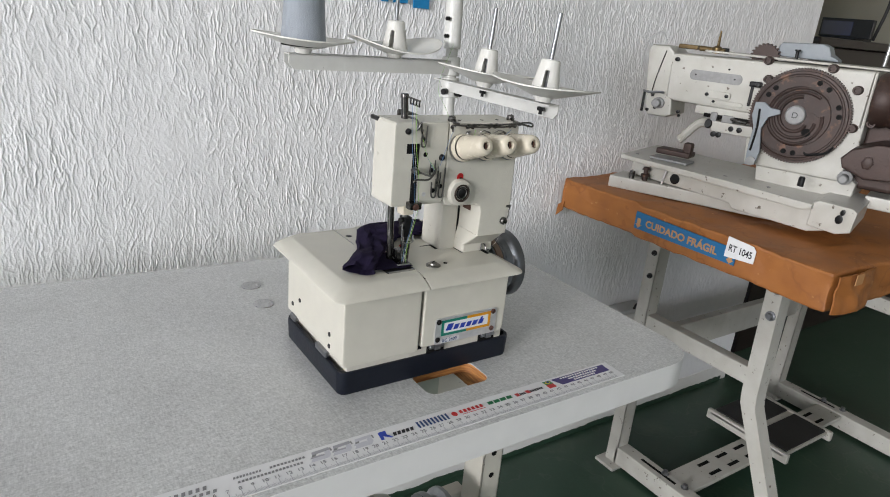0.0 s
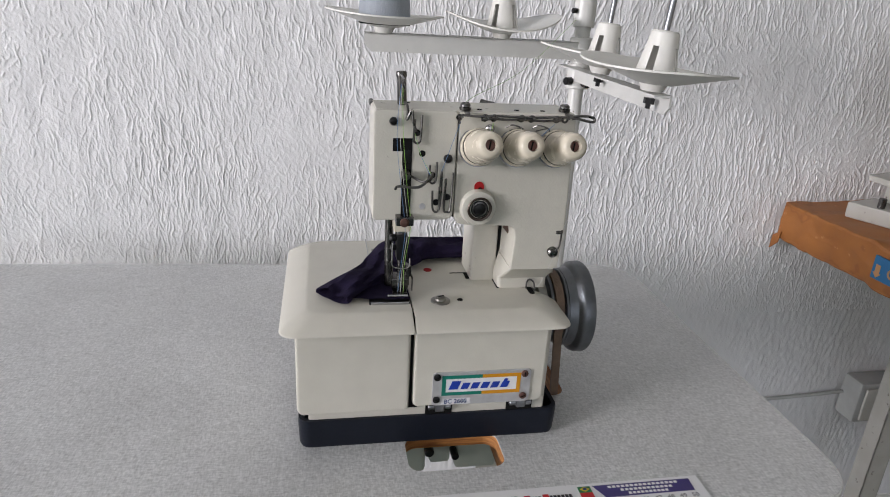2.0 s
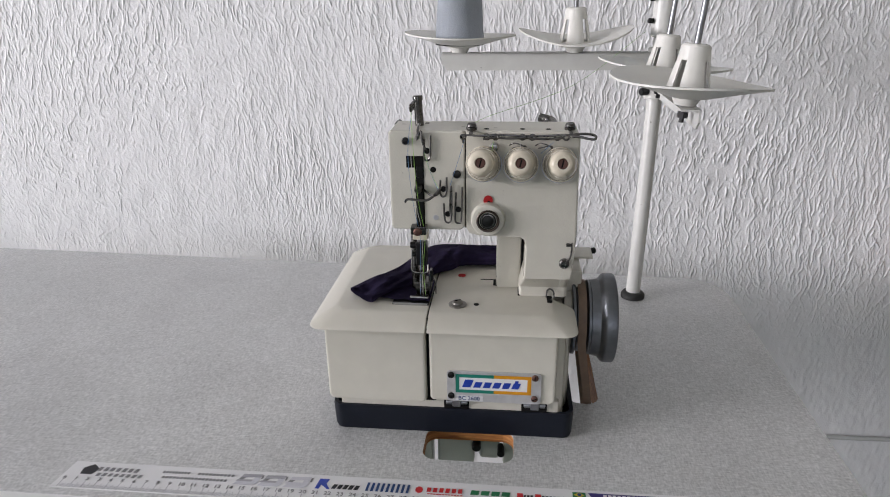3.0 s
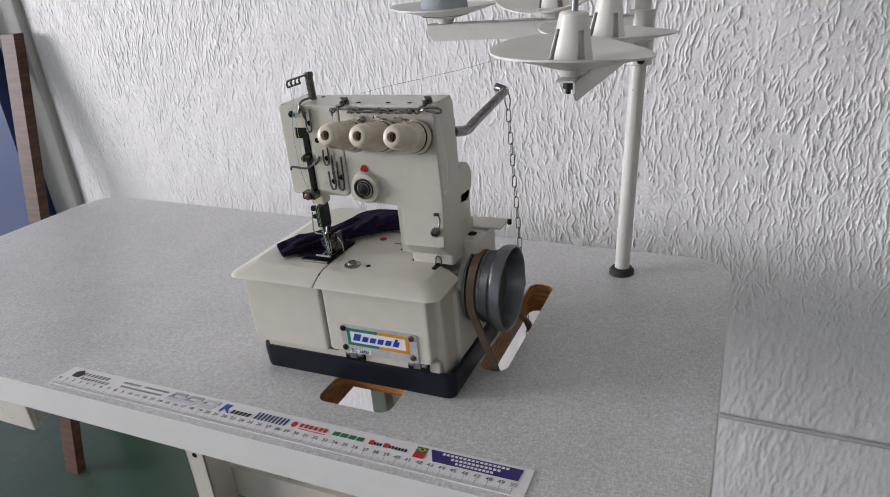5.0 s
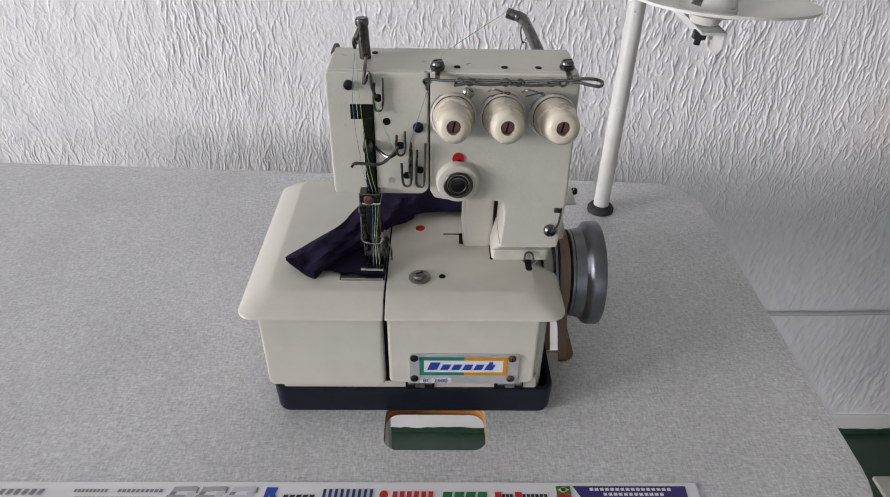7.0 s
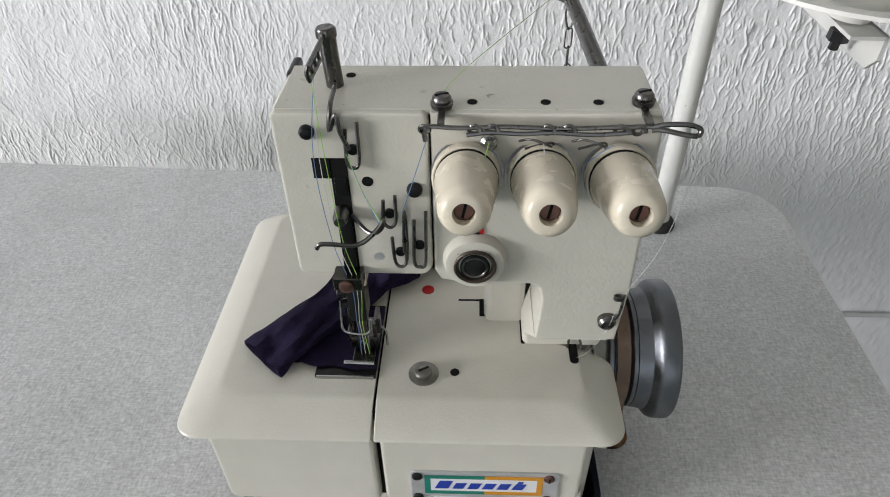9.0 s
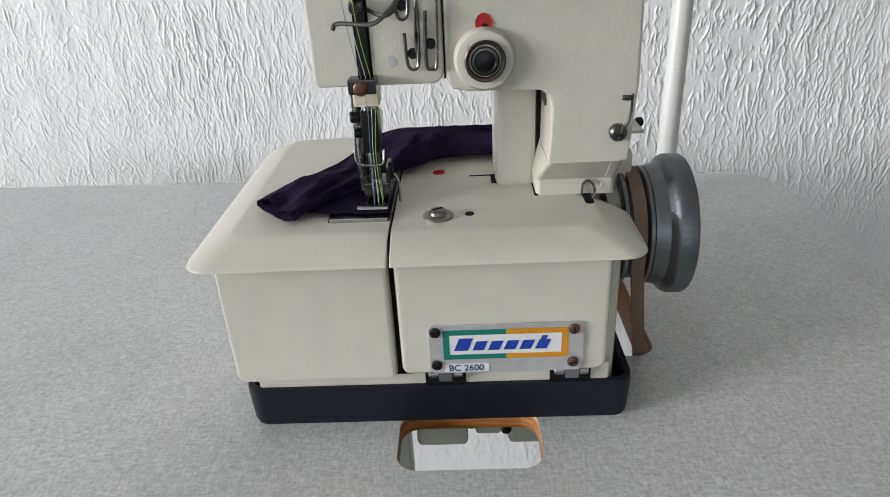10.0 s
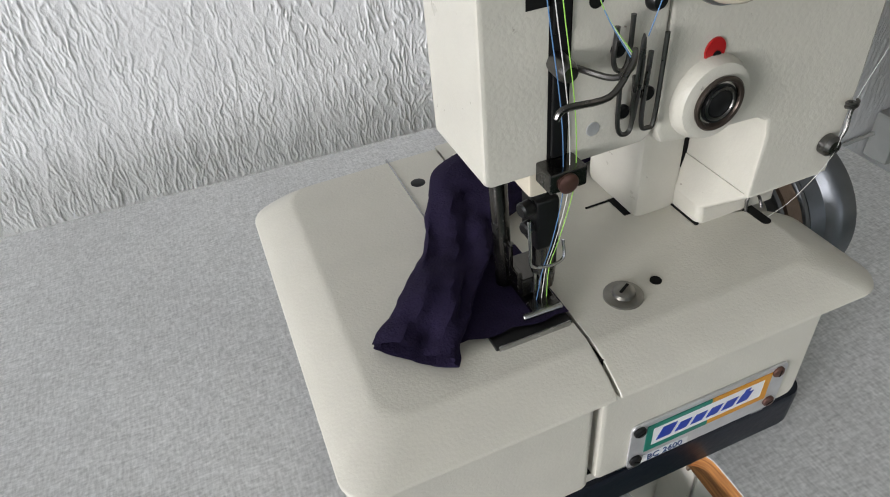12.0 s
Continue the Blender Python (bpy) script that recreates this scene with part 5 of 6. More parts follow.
part("collar", lathe((QX, QY, 1.0275), (QX + 0.001, QY + 0.003, 1.0545), [(0, 0.0125), (0.001, 0.0135), (0.026, 0.0135), (0.027, 0.0125)], 24), POLE, stand)
part("collar", lathe((QX - 0.001, QY - 0.003, 0.996), (QX, QY, 1.0255), [(0, 0.0125), (0.001, 0.0135), (0.028, 0.0135), (0.029, 0.0125)], 24), POLE, stand)
part("clamp_bolt", merge(rod((QX - 0.011, QY - 0.009, 1.006), (QX - 0.020, QY - 0.014, 1.006), 0.0045), rod((QX + 0.002, QY - 0.012, 1.004), (QX + 0.004, QY - 0.026, 1.004), 0.0042)), BLACK, stand)


def spool_dish(x, y, z, tilt, turn, warp):
    """A shallow plastic dish with its slotted cone, pin and nut."""
    holder = part("spool_dish", bmesh.new(), WHITE_PL, stand, "white plastic spool dish")
    bm_ = bmesh.new()
    R, S = 0.0655, 48
    prof = [(0.006, -0.0005), (0.016, -0.0005), (0.030, 0.0035), (0.048, 0.0085), (0.062, 0.0120), (R, 0.0126), (R, 0.0142), (0.061, 0.0140), (0.047, 0.0105), (0.030, 0.0055), (0.018, 0.0020), (0.006, 0.0020)]
    rr = []
    for r, h in prof:
        rr.append([bm_.verts.new((r * math.cos(2 * math.pi * i / S), r * math.sin(2 * math.pi * i / S), h + warp * (r / R) ** 2 * math.cos(4 * math.pi * i / S + turn))) for i in range(S)])
    for p, q in zip(rr, rr[1:] + rr[:1]):
        for i in range(S):
            bm_.faces.new((p[i], p[(i + 1) % S], q[(i + 1) % S], q[i]))
    bmesh.ops.recalc_face_normals(bm_, faces=bm_.faces[:])
    m = Matrix.Translation((x, y, z)) @ Euler((radians(tilt[0]), radians(tilt[1]), 0)).to_matrix().to_4x4()
    moved(bm_, m)
    o = ORIGIN[holder]
    bmesh.ops.translate(bm_, verts=bm_.verts, vec=-o)
    holder.data = mesh_from(bm_, "spool_dish", WHITE_PL)
    return holder, m


def spool_cone(holder, m, pin=0.095):
    S = 48
    bm_ = bmesh.new()
    hs = [(0.001, 0.0185), (0.006, 0.0178), (0.030, 0.0132), (0.041, 0.0116), (0.0425, 0.0100), (0.0428, 0.003)]
    rr = [[bm_.verts.new((r * math.cos(2 * math.pi * i / S), r * math.sin(2 * math.pi * i / S), h)) for i in range(S)] for h, r in hs]
    for k, (p, q) in enumerate(zip(rr, rr[1:])):
        for i in range(S):
            if k == 1 and (i % 12) in (4, 5, 6):
                continue
            bm_.faces.new((p[i], p[(i + 1) % S], q[(i + 1) % S], q[i]))
    bm_.faces.new(rr[-1])
    bmesh.ops.recalc_face_normals(bm_, faces=bm_.faces[:])
    bmesh.ops.solidify(bm_, geom=bm_.faces[:], thickness=0.0014)
    part("cone", moved(bm_, m), WHITE_PL, holder)
    a, b = m @ Vector((0, 0, 0)), m @ Vector((0, 0, pin))
    part("pin", rod(a, b, 0.0026, 12), DULL, holder)


def dish_nut(holder, m, drop):
    part("washer", lathe(m @ Vector((0, 0, -0.007)), m @ Vector((0, 0, 1)), [(0, 0.009), (0.003, 0.0105), (0.0068, 0.0125)], 20), WHITE_PL, holder)
    part("nut", lathe(m @ Vector((0, 0, -drop)), m @ Vector((0, 0, 1)), [(0, 0.0022), (0.004, 0.0022), (0.0042, 0.0048), (0.009, 0.0048)], 6), BLACK, holder)


h1, m1 = spool_dish(0.2935, 0.4315, 1.0570, (0, 2), 0.4, 0.0015)
dish_nut(h1, m1, 0.012)
h2, m2 = spool_dish(0.4285, 0.4320, 1.0570, (2, -1), 0.0, 0.0070)
spool_cone(h2, m2, 0.12)
dish_nut(h2, m2, 0.012)
h3, m3 = spool_dish(0.5075, 0.322, 1.0330, (-1, 5), 0.8, 0.0020)
spool_cone(h3, m3)
dish_nut(h3, m3, 0.020)
h4, m4 = spool_dish(0.5030, 0.196, 1.0330, (0.5, 5), 2.2, 0.0025)
spool_cone(h4, m4)
dish_nut(h4, m4, 0.022)
spool = thing("thread_spool", (0.2935, 0.4315, 1.06), "cone of grey sewing thread standing on the dish", "spool")
part("thread_winding", lathe((0.2935, 0.4315, 1.0645), (0.2955, 0.4315, 1.2645), [(0, 0.0265), (0.001, 0.0280), (0.004, 0.0285), (0.12, 0.0205), (0.150, 0.0165), (0.152, 0.0120)], 40), SPOOL, spool)
part("cone_core", lathe((0.2935, 0.4315, 1.0592), (0.2955, 0.4315, 1.2600), [(0, 0.0285), (0.005, 0.0280), (0.0052, 0.02)], 30), DARK, spool)

# ---------- second table, wrapped in cardboard ----------
wrap = thing("wrapped_tabletop", (1.45, 0.37, 0.70), "tabletop still wrapped in creased brown cardboard", "tabletop")
X0, X1, Y0, Y1, ZT, ZB = 1.050, 2.28, 0.052, 0.690, 0.776, 0.706


def crease(x, y, z):
    """Soft dents with a few sharp folds."""
    p = Vector((x * 7 + 3, y * 7, z * 7))
    fold = max(0, 1 - abs(noise.noise(p)) * 9)
    kink = max(0, 1 - abs(noise.noise(p * 2.3 + Vector((5, 2, 8)))) * 7)
    return 0.0040 * noise.noise(Vector((x * 8, y * 8, z * 9))) + 0.0016 * noise.noise(Vector((x * 31, y * 31, z * 31))) + 0.0024 * fold - 0.0010 * kink


cell = box(X0, X1, Y0, Y1, ZB, ZT, 0.005, 2)
bmesh.ops.subdivide_edges(cell, edges=[e for e in cell.edges if e.calc_length() > 0.05], cuts=70, use_grid_fill=True)
for v in cell.verts:
    c = v.co.copy()
    v.co += Vector((crease(c.y, c.z, c.x), crease(c.x, c.z, c.y), crease(c.x, c.y, 3) * 1.3 - 0.004 * (c.x > 1.06) * (c.z < 0.72)))
part("cardboard", cell, CARD, wrap)
part("flap", loft([[(1.048, 0.672 + 0.020 * k, 0.722 - 0.012 * k), (1.0465, 0.672 + 0.020 * k, 0.722 - 0.012 * k), (1.0465, 0.675 + 0.020 * k, 0.700 - 0.018 * k), (1.048, 0.675 + 0.020 * k, 0.700 - 0.018 * k)] for k in (0.0, 0.5, 1.0)]), CARD, wrap)
sheet = bmesh.new()
grid = []
for j in range(9):
    row = []
    for i in range(13):
        x, z = 1.058 + 0.125 * i / 12, 0.772 - 0.066 * j / 8
        y = 0.0465 - 0.010 * math.sin(math.pi * i / 12) * (0.35 + j / 8) + 0.006 * noise.noise(Vector((x * 40, z * 40, 2))) - 0.003 * abs(noise.noise(Vector((x * 70, z * 30, 7))))
        row.append([sheet.verts.new((x, y + o, z)) for o in (0, 0.0025)])
    grid.append(row)
for j in range(8):
    for i in range(12):
        for k in (0, 1):
            sheet.faces.new([grid[j][i][k], grid[j][i + 1][k], grid[j + 1][i + 1][k], grid[j + 1][i][k]])
rim = [grid[0][i] for i in range(13)] + [grid[j][12] for j in range(1, 9)] + [grid[8][i] for i in range(11, -1, -1)] + [grid[j][0] for j in range(7, 0, -1)]
for p, q in zip(rim, rim[1:] + rim[:1]):
    sheet.faces.new((p[0], q[0], q[1], p[1]))
bmesh.ops.recalc_face_normals(sheet, faces=sheet.faces[:])
part("corner_flap", sheet, CARD, wrap, "crumpled folded corner of the cardboard")
part("torn_tape", box(1.088, 1.112, 0.0335, 0.0350, 0.757, 0.776, 0.0005), SIGN_TAN, wrap)
band = part("printed_band", loft([[(1.0440 + o, 0.458, 0.7625), (1.0440 + o, 0.458, 0.7265), (1.0440 + o, 0.222, 0.7285), (1.0440 + o, 0.222, 0.7590)] for o in (0.003, 0.0)]), SIGN_BLUE, wrap, "blue printed warning band")
SLOPE = math.atan2(-0.009, 0.236)
lettering("CUIDADO FRÁGIL", 0.0205, Matrix.Translation((1.0436, 0.430, 0.7370)) @ Matrix(((0, 0, -1, 0), (-1, 0, 0, 0), (0, 1, 0, 0), (0, 0, 0, 1))) @ Matrix.Rotation(SLOPE * 0.15, 4, "Z"), SIGN_TAN, wrap, squash=1.02, align="LEFT", bold=0.0007)
for y, z in ((0.4475, 0.731), (0.231, 0.731)):
    bm = bmesh.new()
    pts = [(y, z - 0.002), (y - 0.008, z + 0.006), (y - 0.0045, z + 0.006), (y - 0.0045, z + 0.019), (y + 0.0045, z + 0.019), (y + 0.0045, z + 0.006), (y + 0.008, z + 0.006)]
    f = bm.faces.new([bm.verts.new((1.0434, a, b)) for a, b in pts])
    part("arrow", bm, SIGN_TAN, wrap)
tagp = part("paper_tag", loft([[(1.0432 + o, 0.243, 0.7790), (1.0432 + o, 0.244, 0.7400), (1.0432 + o, 0.186, 0.7445), (1.0432 + o, 0.1855, 0.7680), (1.0432 + o, 0.192, 0.7755)] for o in (0.0012, 0.0)]), PAPER, wrap, "white paper tag")
lettering("RT 1045", 0.0185, Matrix.Translation((1.0428, 0.2145, 0.7525)) @ Matrix(((0, 0, -1, 0), (-1, 0, 0, 0), (0, 1, 0, 0), (0, 0, 0, 1))) @ Matrix.Rotation(-0.02, 4, "Z"), INK, tagp, squash=0.74, bold=0.0002)

st2 = thing("table_stand", (1.65, 0.33, FLOOR_Z), "cream steel sewing table stand with a treadle", "table stand")
LEG = ((0.244, 0.704), (0.231, 0.362), (0.070, 0.0))
for x in (1.275, 2.06):
    part("back_leg", merge(box(x - 0.020, x + 0.020, 0.535, 0.538, FLOOR_Z + 0.01, 0.704, 0.001), box(x - 0.020, x - 0.017, 0.535, 0.570, FLOOR_Z + 0.01, 0.704, 0.001), box(x + 0.017, x + 0.020, 0.535, 0.570, FLOOR_Z + 0.01, 0.704, 0.001)), DIM_CREAM, st2)
    part("foot_pad", box(x - 0.045, x + 0.030, 0.520, 0.585, FLOOR_Z, FLOOR_Z + 0.010, 0.003), DIM_CREAM, st2)
    part("foot_bar", box(x - 0.020, x + 0.022, 0.05, 0.545, FLOOR_Z + 0.010, FLOOR_Z + 0.062, 0.004), DIM_CREAM, st2)
    part("front_leg", loft([[(x + a, y + b, z) for a, b in ((-0.018, -0.018), (0.018, -0.018), (0.018, 0.018), (-0.018, 0.018))] for y, z in ((LEG[2][0], FLOOR_Z + 0.02), LEG[1], (LEG[1][0] + 0.004, LEG[1][1] + 0.03), (LEG[0][0], 0.704))]), DIM_CREAM, st2)
    part("side_rail", box(x - 0.015, x + 0.017, 0.236, 0.54, 0.405, 0.447, 0.004), DIM_CREAM, st2)
    part("top_rail", box(x - 0.020, x + 0.020, 0.12, 0.60, 0.672, 0.704, 0.003), DIM_CREAM, st2)
    for z in (0.58, 0.64):
        part("bolt", lathe((x - 0.0185, 0.236, z), (x - 0.04, 0.236, z), [(0, 0.011), (0.002, 0.011), (0.003, 0.007), (0.010, 0.006)], 14), DULL, st2)
        part("bolt", lathe((x - 0.020, 0.548, z - 0.03), (x - 0.04, 0.548, z - 0.03), [(0, 0.007), (0.003, 0.007), (0.004, 0.004), (0.009, 0.004)], 12), BLACK, st2)
    # slot drawn as a dark strip for its shade
    part("slot", box(x - 0.004, x + 0.004, 0.36, 0.47, FLOOR_Z + 0.0615, FLOOR_Z + 0.0625), DARK, st2)
    for y in (0.34, 0.40):
        part("bar_bolt", lathe((x + 0.01, y, FLOOR_Z + 0.06), (x + 0.01, y, 1), [(0, 0.010), (0.003, 0.010), (0.004, 0.006), (0.012, 0.006)], 14), DULL, st2)
part("back_rail", box(1.29, 2.04, 0.545, 0.57, 0.30, 0.38, 0.004), DIM_CREAM, st2)
cross = part("treadle_bar", box(1.297, 2.04, 0.325, 0.405, FLOOR_Z + 0.045, FLOOR_Z + 0.058, 0.003), DIM_CREAM, st2)
for x in (1.42, 1.50, 1.58, 1.86, 1.94):
    for y in (0.345, 0.382):
        part("slot", box(x - 0.022, x + 0.022, y - 0.005, y + 0.005, FLOOR_Z + 0.0578, FLOOR_Z + 0.0586), DARK, cross)
ped = part("treadle", merge(box(1.60, 1.84, 0.27, 0.50, 0.078, 0.088, 0.003), box(1.60, 1.615, 0.26, 0.51, 0.062, 0.092, 0.004), box(1.825, 1.84, 0.26, 0.51, 0.062, 0.092, 0.004), box(1.66, 1.78, 0.35, 0.38, 0.045, 0.08, 0.003)), DIM_CREAM, st2)
part("treadle_mat", merge(box(1.618, 1.822, 0.275, 0.37, 0.0885, 0.093, 0.002), box(1.618, 1.822, 0.39, 0.495, 0.0885, 0.093, 0.002)), RUBBER, ped)

# ---------- second machine with the large cam wheel ----------
FX = 1.125
CY, CZ = 0.203, 1.003
m2 = thing("buttonhole_machine", (1.22, 0.35, 0.778), "cream industrial buttonhole machine with a rusty brown cam wheel", "sewing machine")


TURN2 = Matrix.Translation((1.12, 0.625, 0)) @ Matrix.Rotation(radians(17.7), 4, "Z") @ Matrix.Translation((-1.12, -0.625, 0))
ROUND = {"screw", "boss", "nose_knob", "foot_screw", "bed_bolt", "shaft_boss", "small_gear", "level_post", "level_pin", "oil_cup", "top_knob", "lever_bolt"}
CAM = {"cam_wheel", "face", "cam_track", "recess", "hub", "hub_letter", "cam_slot"}


ARM = {"nose", "nose_seam", "nose_plate", "nose_knob", "nose_guide", "nose_wire", "name_strip", "link_plate", "arm", "screw", "top_hardware", "top_knob"}
BED = {"bed_plate", "lower_body", "end_block", "bed_screw", "bed_bolt", "end_screw", "oil_cup"}
RAIL = {"lower_rail", "rail_bolt"}


def along(y):
    return 0.600 + (y - 0.625) * 0.81


def mpart(name, bm_, mat, parent, label=""):
    """A part of the second machine: lengths along the arm brought to size, round parts kept round, then turned in plan."""
    c = sum((v.co.y for v in bm_.verts)) / len(bm_.verts)
    for v in bm_.verts:
        if name in CAM:
            v.co = Vector((v.co.x, along(CY) + (v.co.y - CY) * 1.04, CZ - 0.013 + (v.co.z - CZ) * 1.04))
        elif name in ROUND:
            v.co.y += along(c) - c
        else:
            v.co.y = along(v.co.y)
        run = max(0.0, 0.60 - v.co.y) / 0.38
        v.co.x += (-0.078 if name in BED else 0.050 if name in RAIL else 0.0) * run
        if name in ("lever", "lever_slot", "lever_bolt"):
            v.co.z -= 0.016
        if name in ARM:
            v.co.y += 0.040 * min(1, max(0, (v.co.y - 0.28) / 0.05))
        if name not in CAM and v.co.z > 0.96:
            v.co.z = 0.96 + (v.co.z - 0.96) * 0.90
    return part(name, moved(bm_, TURN2), mat, parent, label)


def slab_x(outline, x0, x1, ch=0.004):
    """A casting with an outline in (y, z), from the face x0 back to x1."""
    bm_ = prism_y([(-y, z) for y, z in outline], 0, x1 - x0, ch)
    return moved(bm_, Matrix(((0, 1, 0, x0), (-1, 0, 0, 0), (0, 0, 1, 0), (0, 0, 0, 1))))


def disc_x(y, z, x, profile, seg=28):
    return lathe((x, y, z), (x - 1, y, z), profile, seg)


mpart("lower_rail", box(1.085, 1.16, 0.165, 0.628, 0.7775, 0.8050, 0.004), DIM_CREAM, m2)
mpart("lower_body", slab_x([(0.590, 0.840), (0.590, 0.808), (0.300, 0.804), (0.290, 0.794), (0.110, 0.792), (0.075, 0.802), (0.075, 0.836)], FX + 0.012, 1.31), DIM_CREAM, m2)
mpart("bed_plate", slab_x([(0.618, 0.851), (0.616, 0.841), (0.330, 0.837), (0.130, 0.834), (0.108, 0.840), (0.108, 0.849), (0.330, 0.852)], FX - 0.012, 1.33, 0.003), DIM_CREAM, m2)
mpart("base_block", slab_x([(0.280, 0.898), (0.270, 0.846), (0.055, 0.846), (0.052, 0.880), (0.078, 0.898)], FX + 0.020, 1.30), DIM_CREAM, m2)
mpart("end_block", slab_x([(0.112, 0.850), (0.112, 0.806), (0.050, 0.803), (0.022, 0.812), (0.018, 0.850), (0.030, 0.856), (0.098, 0.856)], FX + 0.004, 1.30), DIM_CREAM, m2)
mpart("end_screw", disc_x(0.050, 0.832, FX + 0.004, [(0, 0.008), (0.004, 0.008), (0.005, 0.004)], 14), BLACK, m2)
mpart("end_screw", disc_x(0.046, 0.846, FX + 0.004, [(0, 0.005), (0.008, 0.005), (0.009, 0.003)], 12), BLACK, m2)
mpart("column", slab_x([(0.300, 1.00), (0.288, 0.895), (0.275, 0.880), (0.090, 0.880), (0.066, 0.95), (0.070, 1.100), (0.300, 1.098)], FX + 0.006, 1.26, 0.008), DIM_CREAM, m2)
mpart("arm", slab_x([(0.485, 1.092), (0.485, 0.992), (0.460, 0.984), (0.28, 0.982), (0.074, 0.985), (0.076, 1.100)], FX, 1.24, 0.008), DIM_CREAM, m2)
mpart("nose", slab_x([(0.556, 1.090), (0.548, 1.106), (0.500, 1.106), (0.480, 1.090), (0.462, 0.952), (0.478, 0.944), (0.530, 0.944), (0.540, 0.965)], FX + 0.006, 1.22, 0.008), DIM_CREAM, m2)
mpart("nose_seam", wire([(FX + 0.0045, 0.505, 1.095), (FX + 0.0045, 0.520, 1.030), (FX + 0.0045, 0.525, 0.992)], 0.0012), DARK, m2)
mpart("nose_plate", box(FX + 0.001, FX + 0.006, 0.540, 0.546, 0.95, 0.995, 0.001), BLACK, m2)
mpart("nose_knob", disc_x(0.500, 0.974, FX + 0.006, [(0, 0.013), (0.006, 0.013), (0.008, 0.009), (0.020, 0.009), (0.022, 0.006)]), WORN, m2)
mpart("nose_guide", wire([(FX - 0.002, 0.545, 0.998), (FX - 0.004, 0.525, 0.997), (FX - 0.002, 0.500, 1.000), (FX + 0.004, 0.490, 0.999)], 0.0028), DULL, m2)
mpart("nose_wire", wire([(FX + 0.01, 0.555, 1.02), (FX + 0.012, 0.572, 1.07), (FX + 0.012, 0.560, 1.118), (FX + 0.012, 0.530, 1.135), (FX + 0.012, 0.510, 1.115)], 0.0010), ALU, m2)
mpart("name_strip", slab_x([(-0 + y, z) for y, z in round_rect(0.300, 0.430, 1.0385, 1.0610, 0.0105)], FX - 0.0012, FX + 0.001, 0.0004), WORN, m2, "worn blank aluminium strip")
mpart("link_plate", slab_x(round_rect(0.318, 0.382, 1.004, 1.020, 0.006), FX - 0.005, FX, 0.001), DIM_CREAM, m2)
mpart("link_plate", slab_x(round_rect(0.288, 0.366, 0.992, 1.001, 0.004), FX - 0.004, FX, 0.001), DIM_CREAM, m2)
for y, z, r in ((0.376, 1.011, 0.004), (0.327, 1.012, 0.004), (0.356, 0.997, 0.003), (0.440, 0.962, 0.004), (0.436, 0.954, 0.003), (0.468, 1.079, 0.005)):
    mpart("screw", disc_x(y, z, FX - 0.003, [(0, r), (0.003, r), (0.004, r * 0.6)], 14), BLACK, m2)
mpart("top_hardware", merge(box(1.16, 1.19, 0.44, 0.49, 1.103, 1.113, 0.002), rod((1.15, 0.385, 1.100), (1.15, 0.385, 1.150), 0.005, 10, 0.002), lathe((1.15, 0.385, 1.100), (1.15, 0.385, 2), [(0, 0.012), (0.012, 0.012), (0.016, 0.007)], 16), rod((1.15, 0.43, 1.108), (1.15, 0.365, 1.106), 0.006)), BRASS, m2)
mpart("top_knob", lathe((1.16, 0.368, 1.100), (1.16, 0.368, 2), [(0, 0.007), (0.013, 0.007), (0.014, 0.004)], 14), BLACK, m2)
mpart("top_cover", slab_x([(0.300, 1.108), (0.300, 1.130), (0.294, 1.138), (0.205, 1.142), (0.190, 1.137), (0.182, 1.122), (0.165, 1.108)], 1.175, 1.22, 0.004), GREY_PAINT, m2, "grey cast top cover")
mpart("top_plate", box(FX + 0.012, 1.23, 0.045, 0.46, 1.101, 1.106, 0.002), DIM_CREAM, m2)


def gear(y, z, x, r, teeth, depth, thick, name, mat, parent):
    bm_ = bmesh.new()
    n_ = teeth * 4
    rings_ = []
    for k, xx in enumerate((x, x - thick)):
        rings_.append([bm_.verts.new((xx, y + (r + (depth if (i % 4) in (1, 2) else 0)) * math.cos(2 * math.pi * i / n_), z + (r + (depth if (i % 4) in (1, 2) else 0)) * math.sin(2 * math.pi * i / n_))) for i in range(n_)])
    for i in range(n_):
        bm_.faces.new((rings_[0][i], rings_[0][(i + 1) % n_], rings_[1][(i + 1) % n_], rings_[1][i]))
    bm_.faces.new(rings_[0]), bm_.faces.new(rings_[1])
    bmesh.ops.recalc_face_normals(bm_, faces=bm_.faces[:])
    return mpart(name, bm_, mat, parent)


mpart("cover_disc", disc_x(0.345, 1.085, FX + 0.001, [(0, 0.008), (0.0012, 0.008), (0.0015, 0.006)], 18), DIM_CREAM, m2)
mpart("screw", disc_x(0.336, 1.070, FX + 0.001, [(0, 0.0065), (0.0014, 0.0065), (0.0018, 0.003)], 14), DIM_CREAM, m2)
mpart("screw", disc_x(0.336, 1.070, FX - 0.0005, [(0, 0.0022), (0.0006, 0.0022)], 10), DARK, m2)
mpart("stop_bracket", merge(box(FX - 0.012, FX + 0.002, 0.300, 0.328, 1.040, 1.052, 0.003), box(FX - 0.008, FX + 0.001, 0.318, 0.324, 0.998, 1.042, 0.002), rod((FX - 0.018, 0.306, 1.047), (FX, 0.306, 1.047), 0.006)), BLACK, m2)
for y, z in ((0.415, 1.050), (0.318, 1.050)):
    mpart("screw", disc_x(y, z, FX - 0.0012, [(0, 0.0018), (0.0008, 0.0018)], 10), DARK, m2)
for y, z in ((0.520, 0.990), (0.513, 0.976), (0.508, 0.962), (0.528, 0.955)):
    mpart("screw", disc_x(y, z, FX + 0.005, [(0, 0.0035), (0.003, 0.0035), (0.004, 0.002)], 10), BLACK, m2)
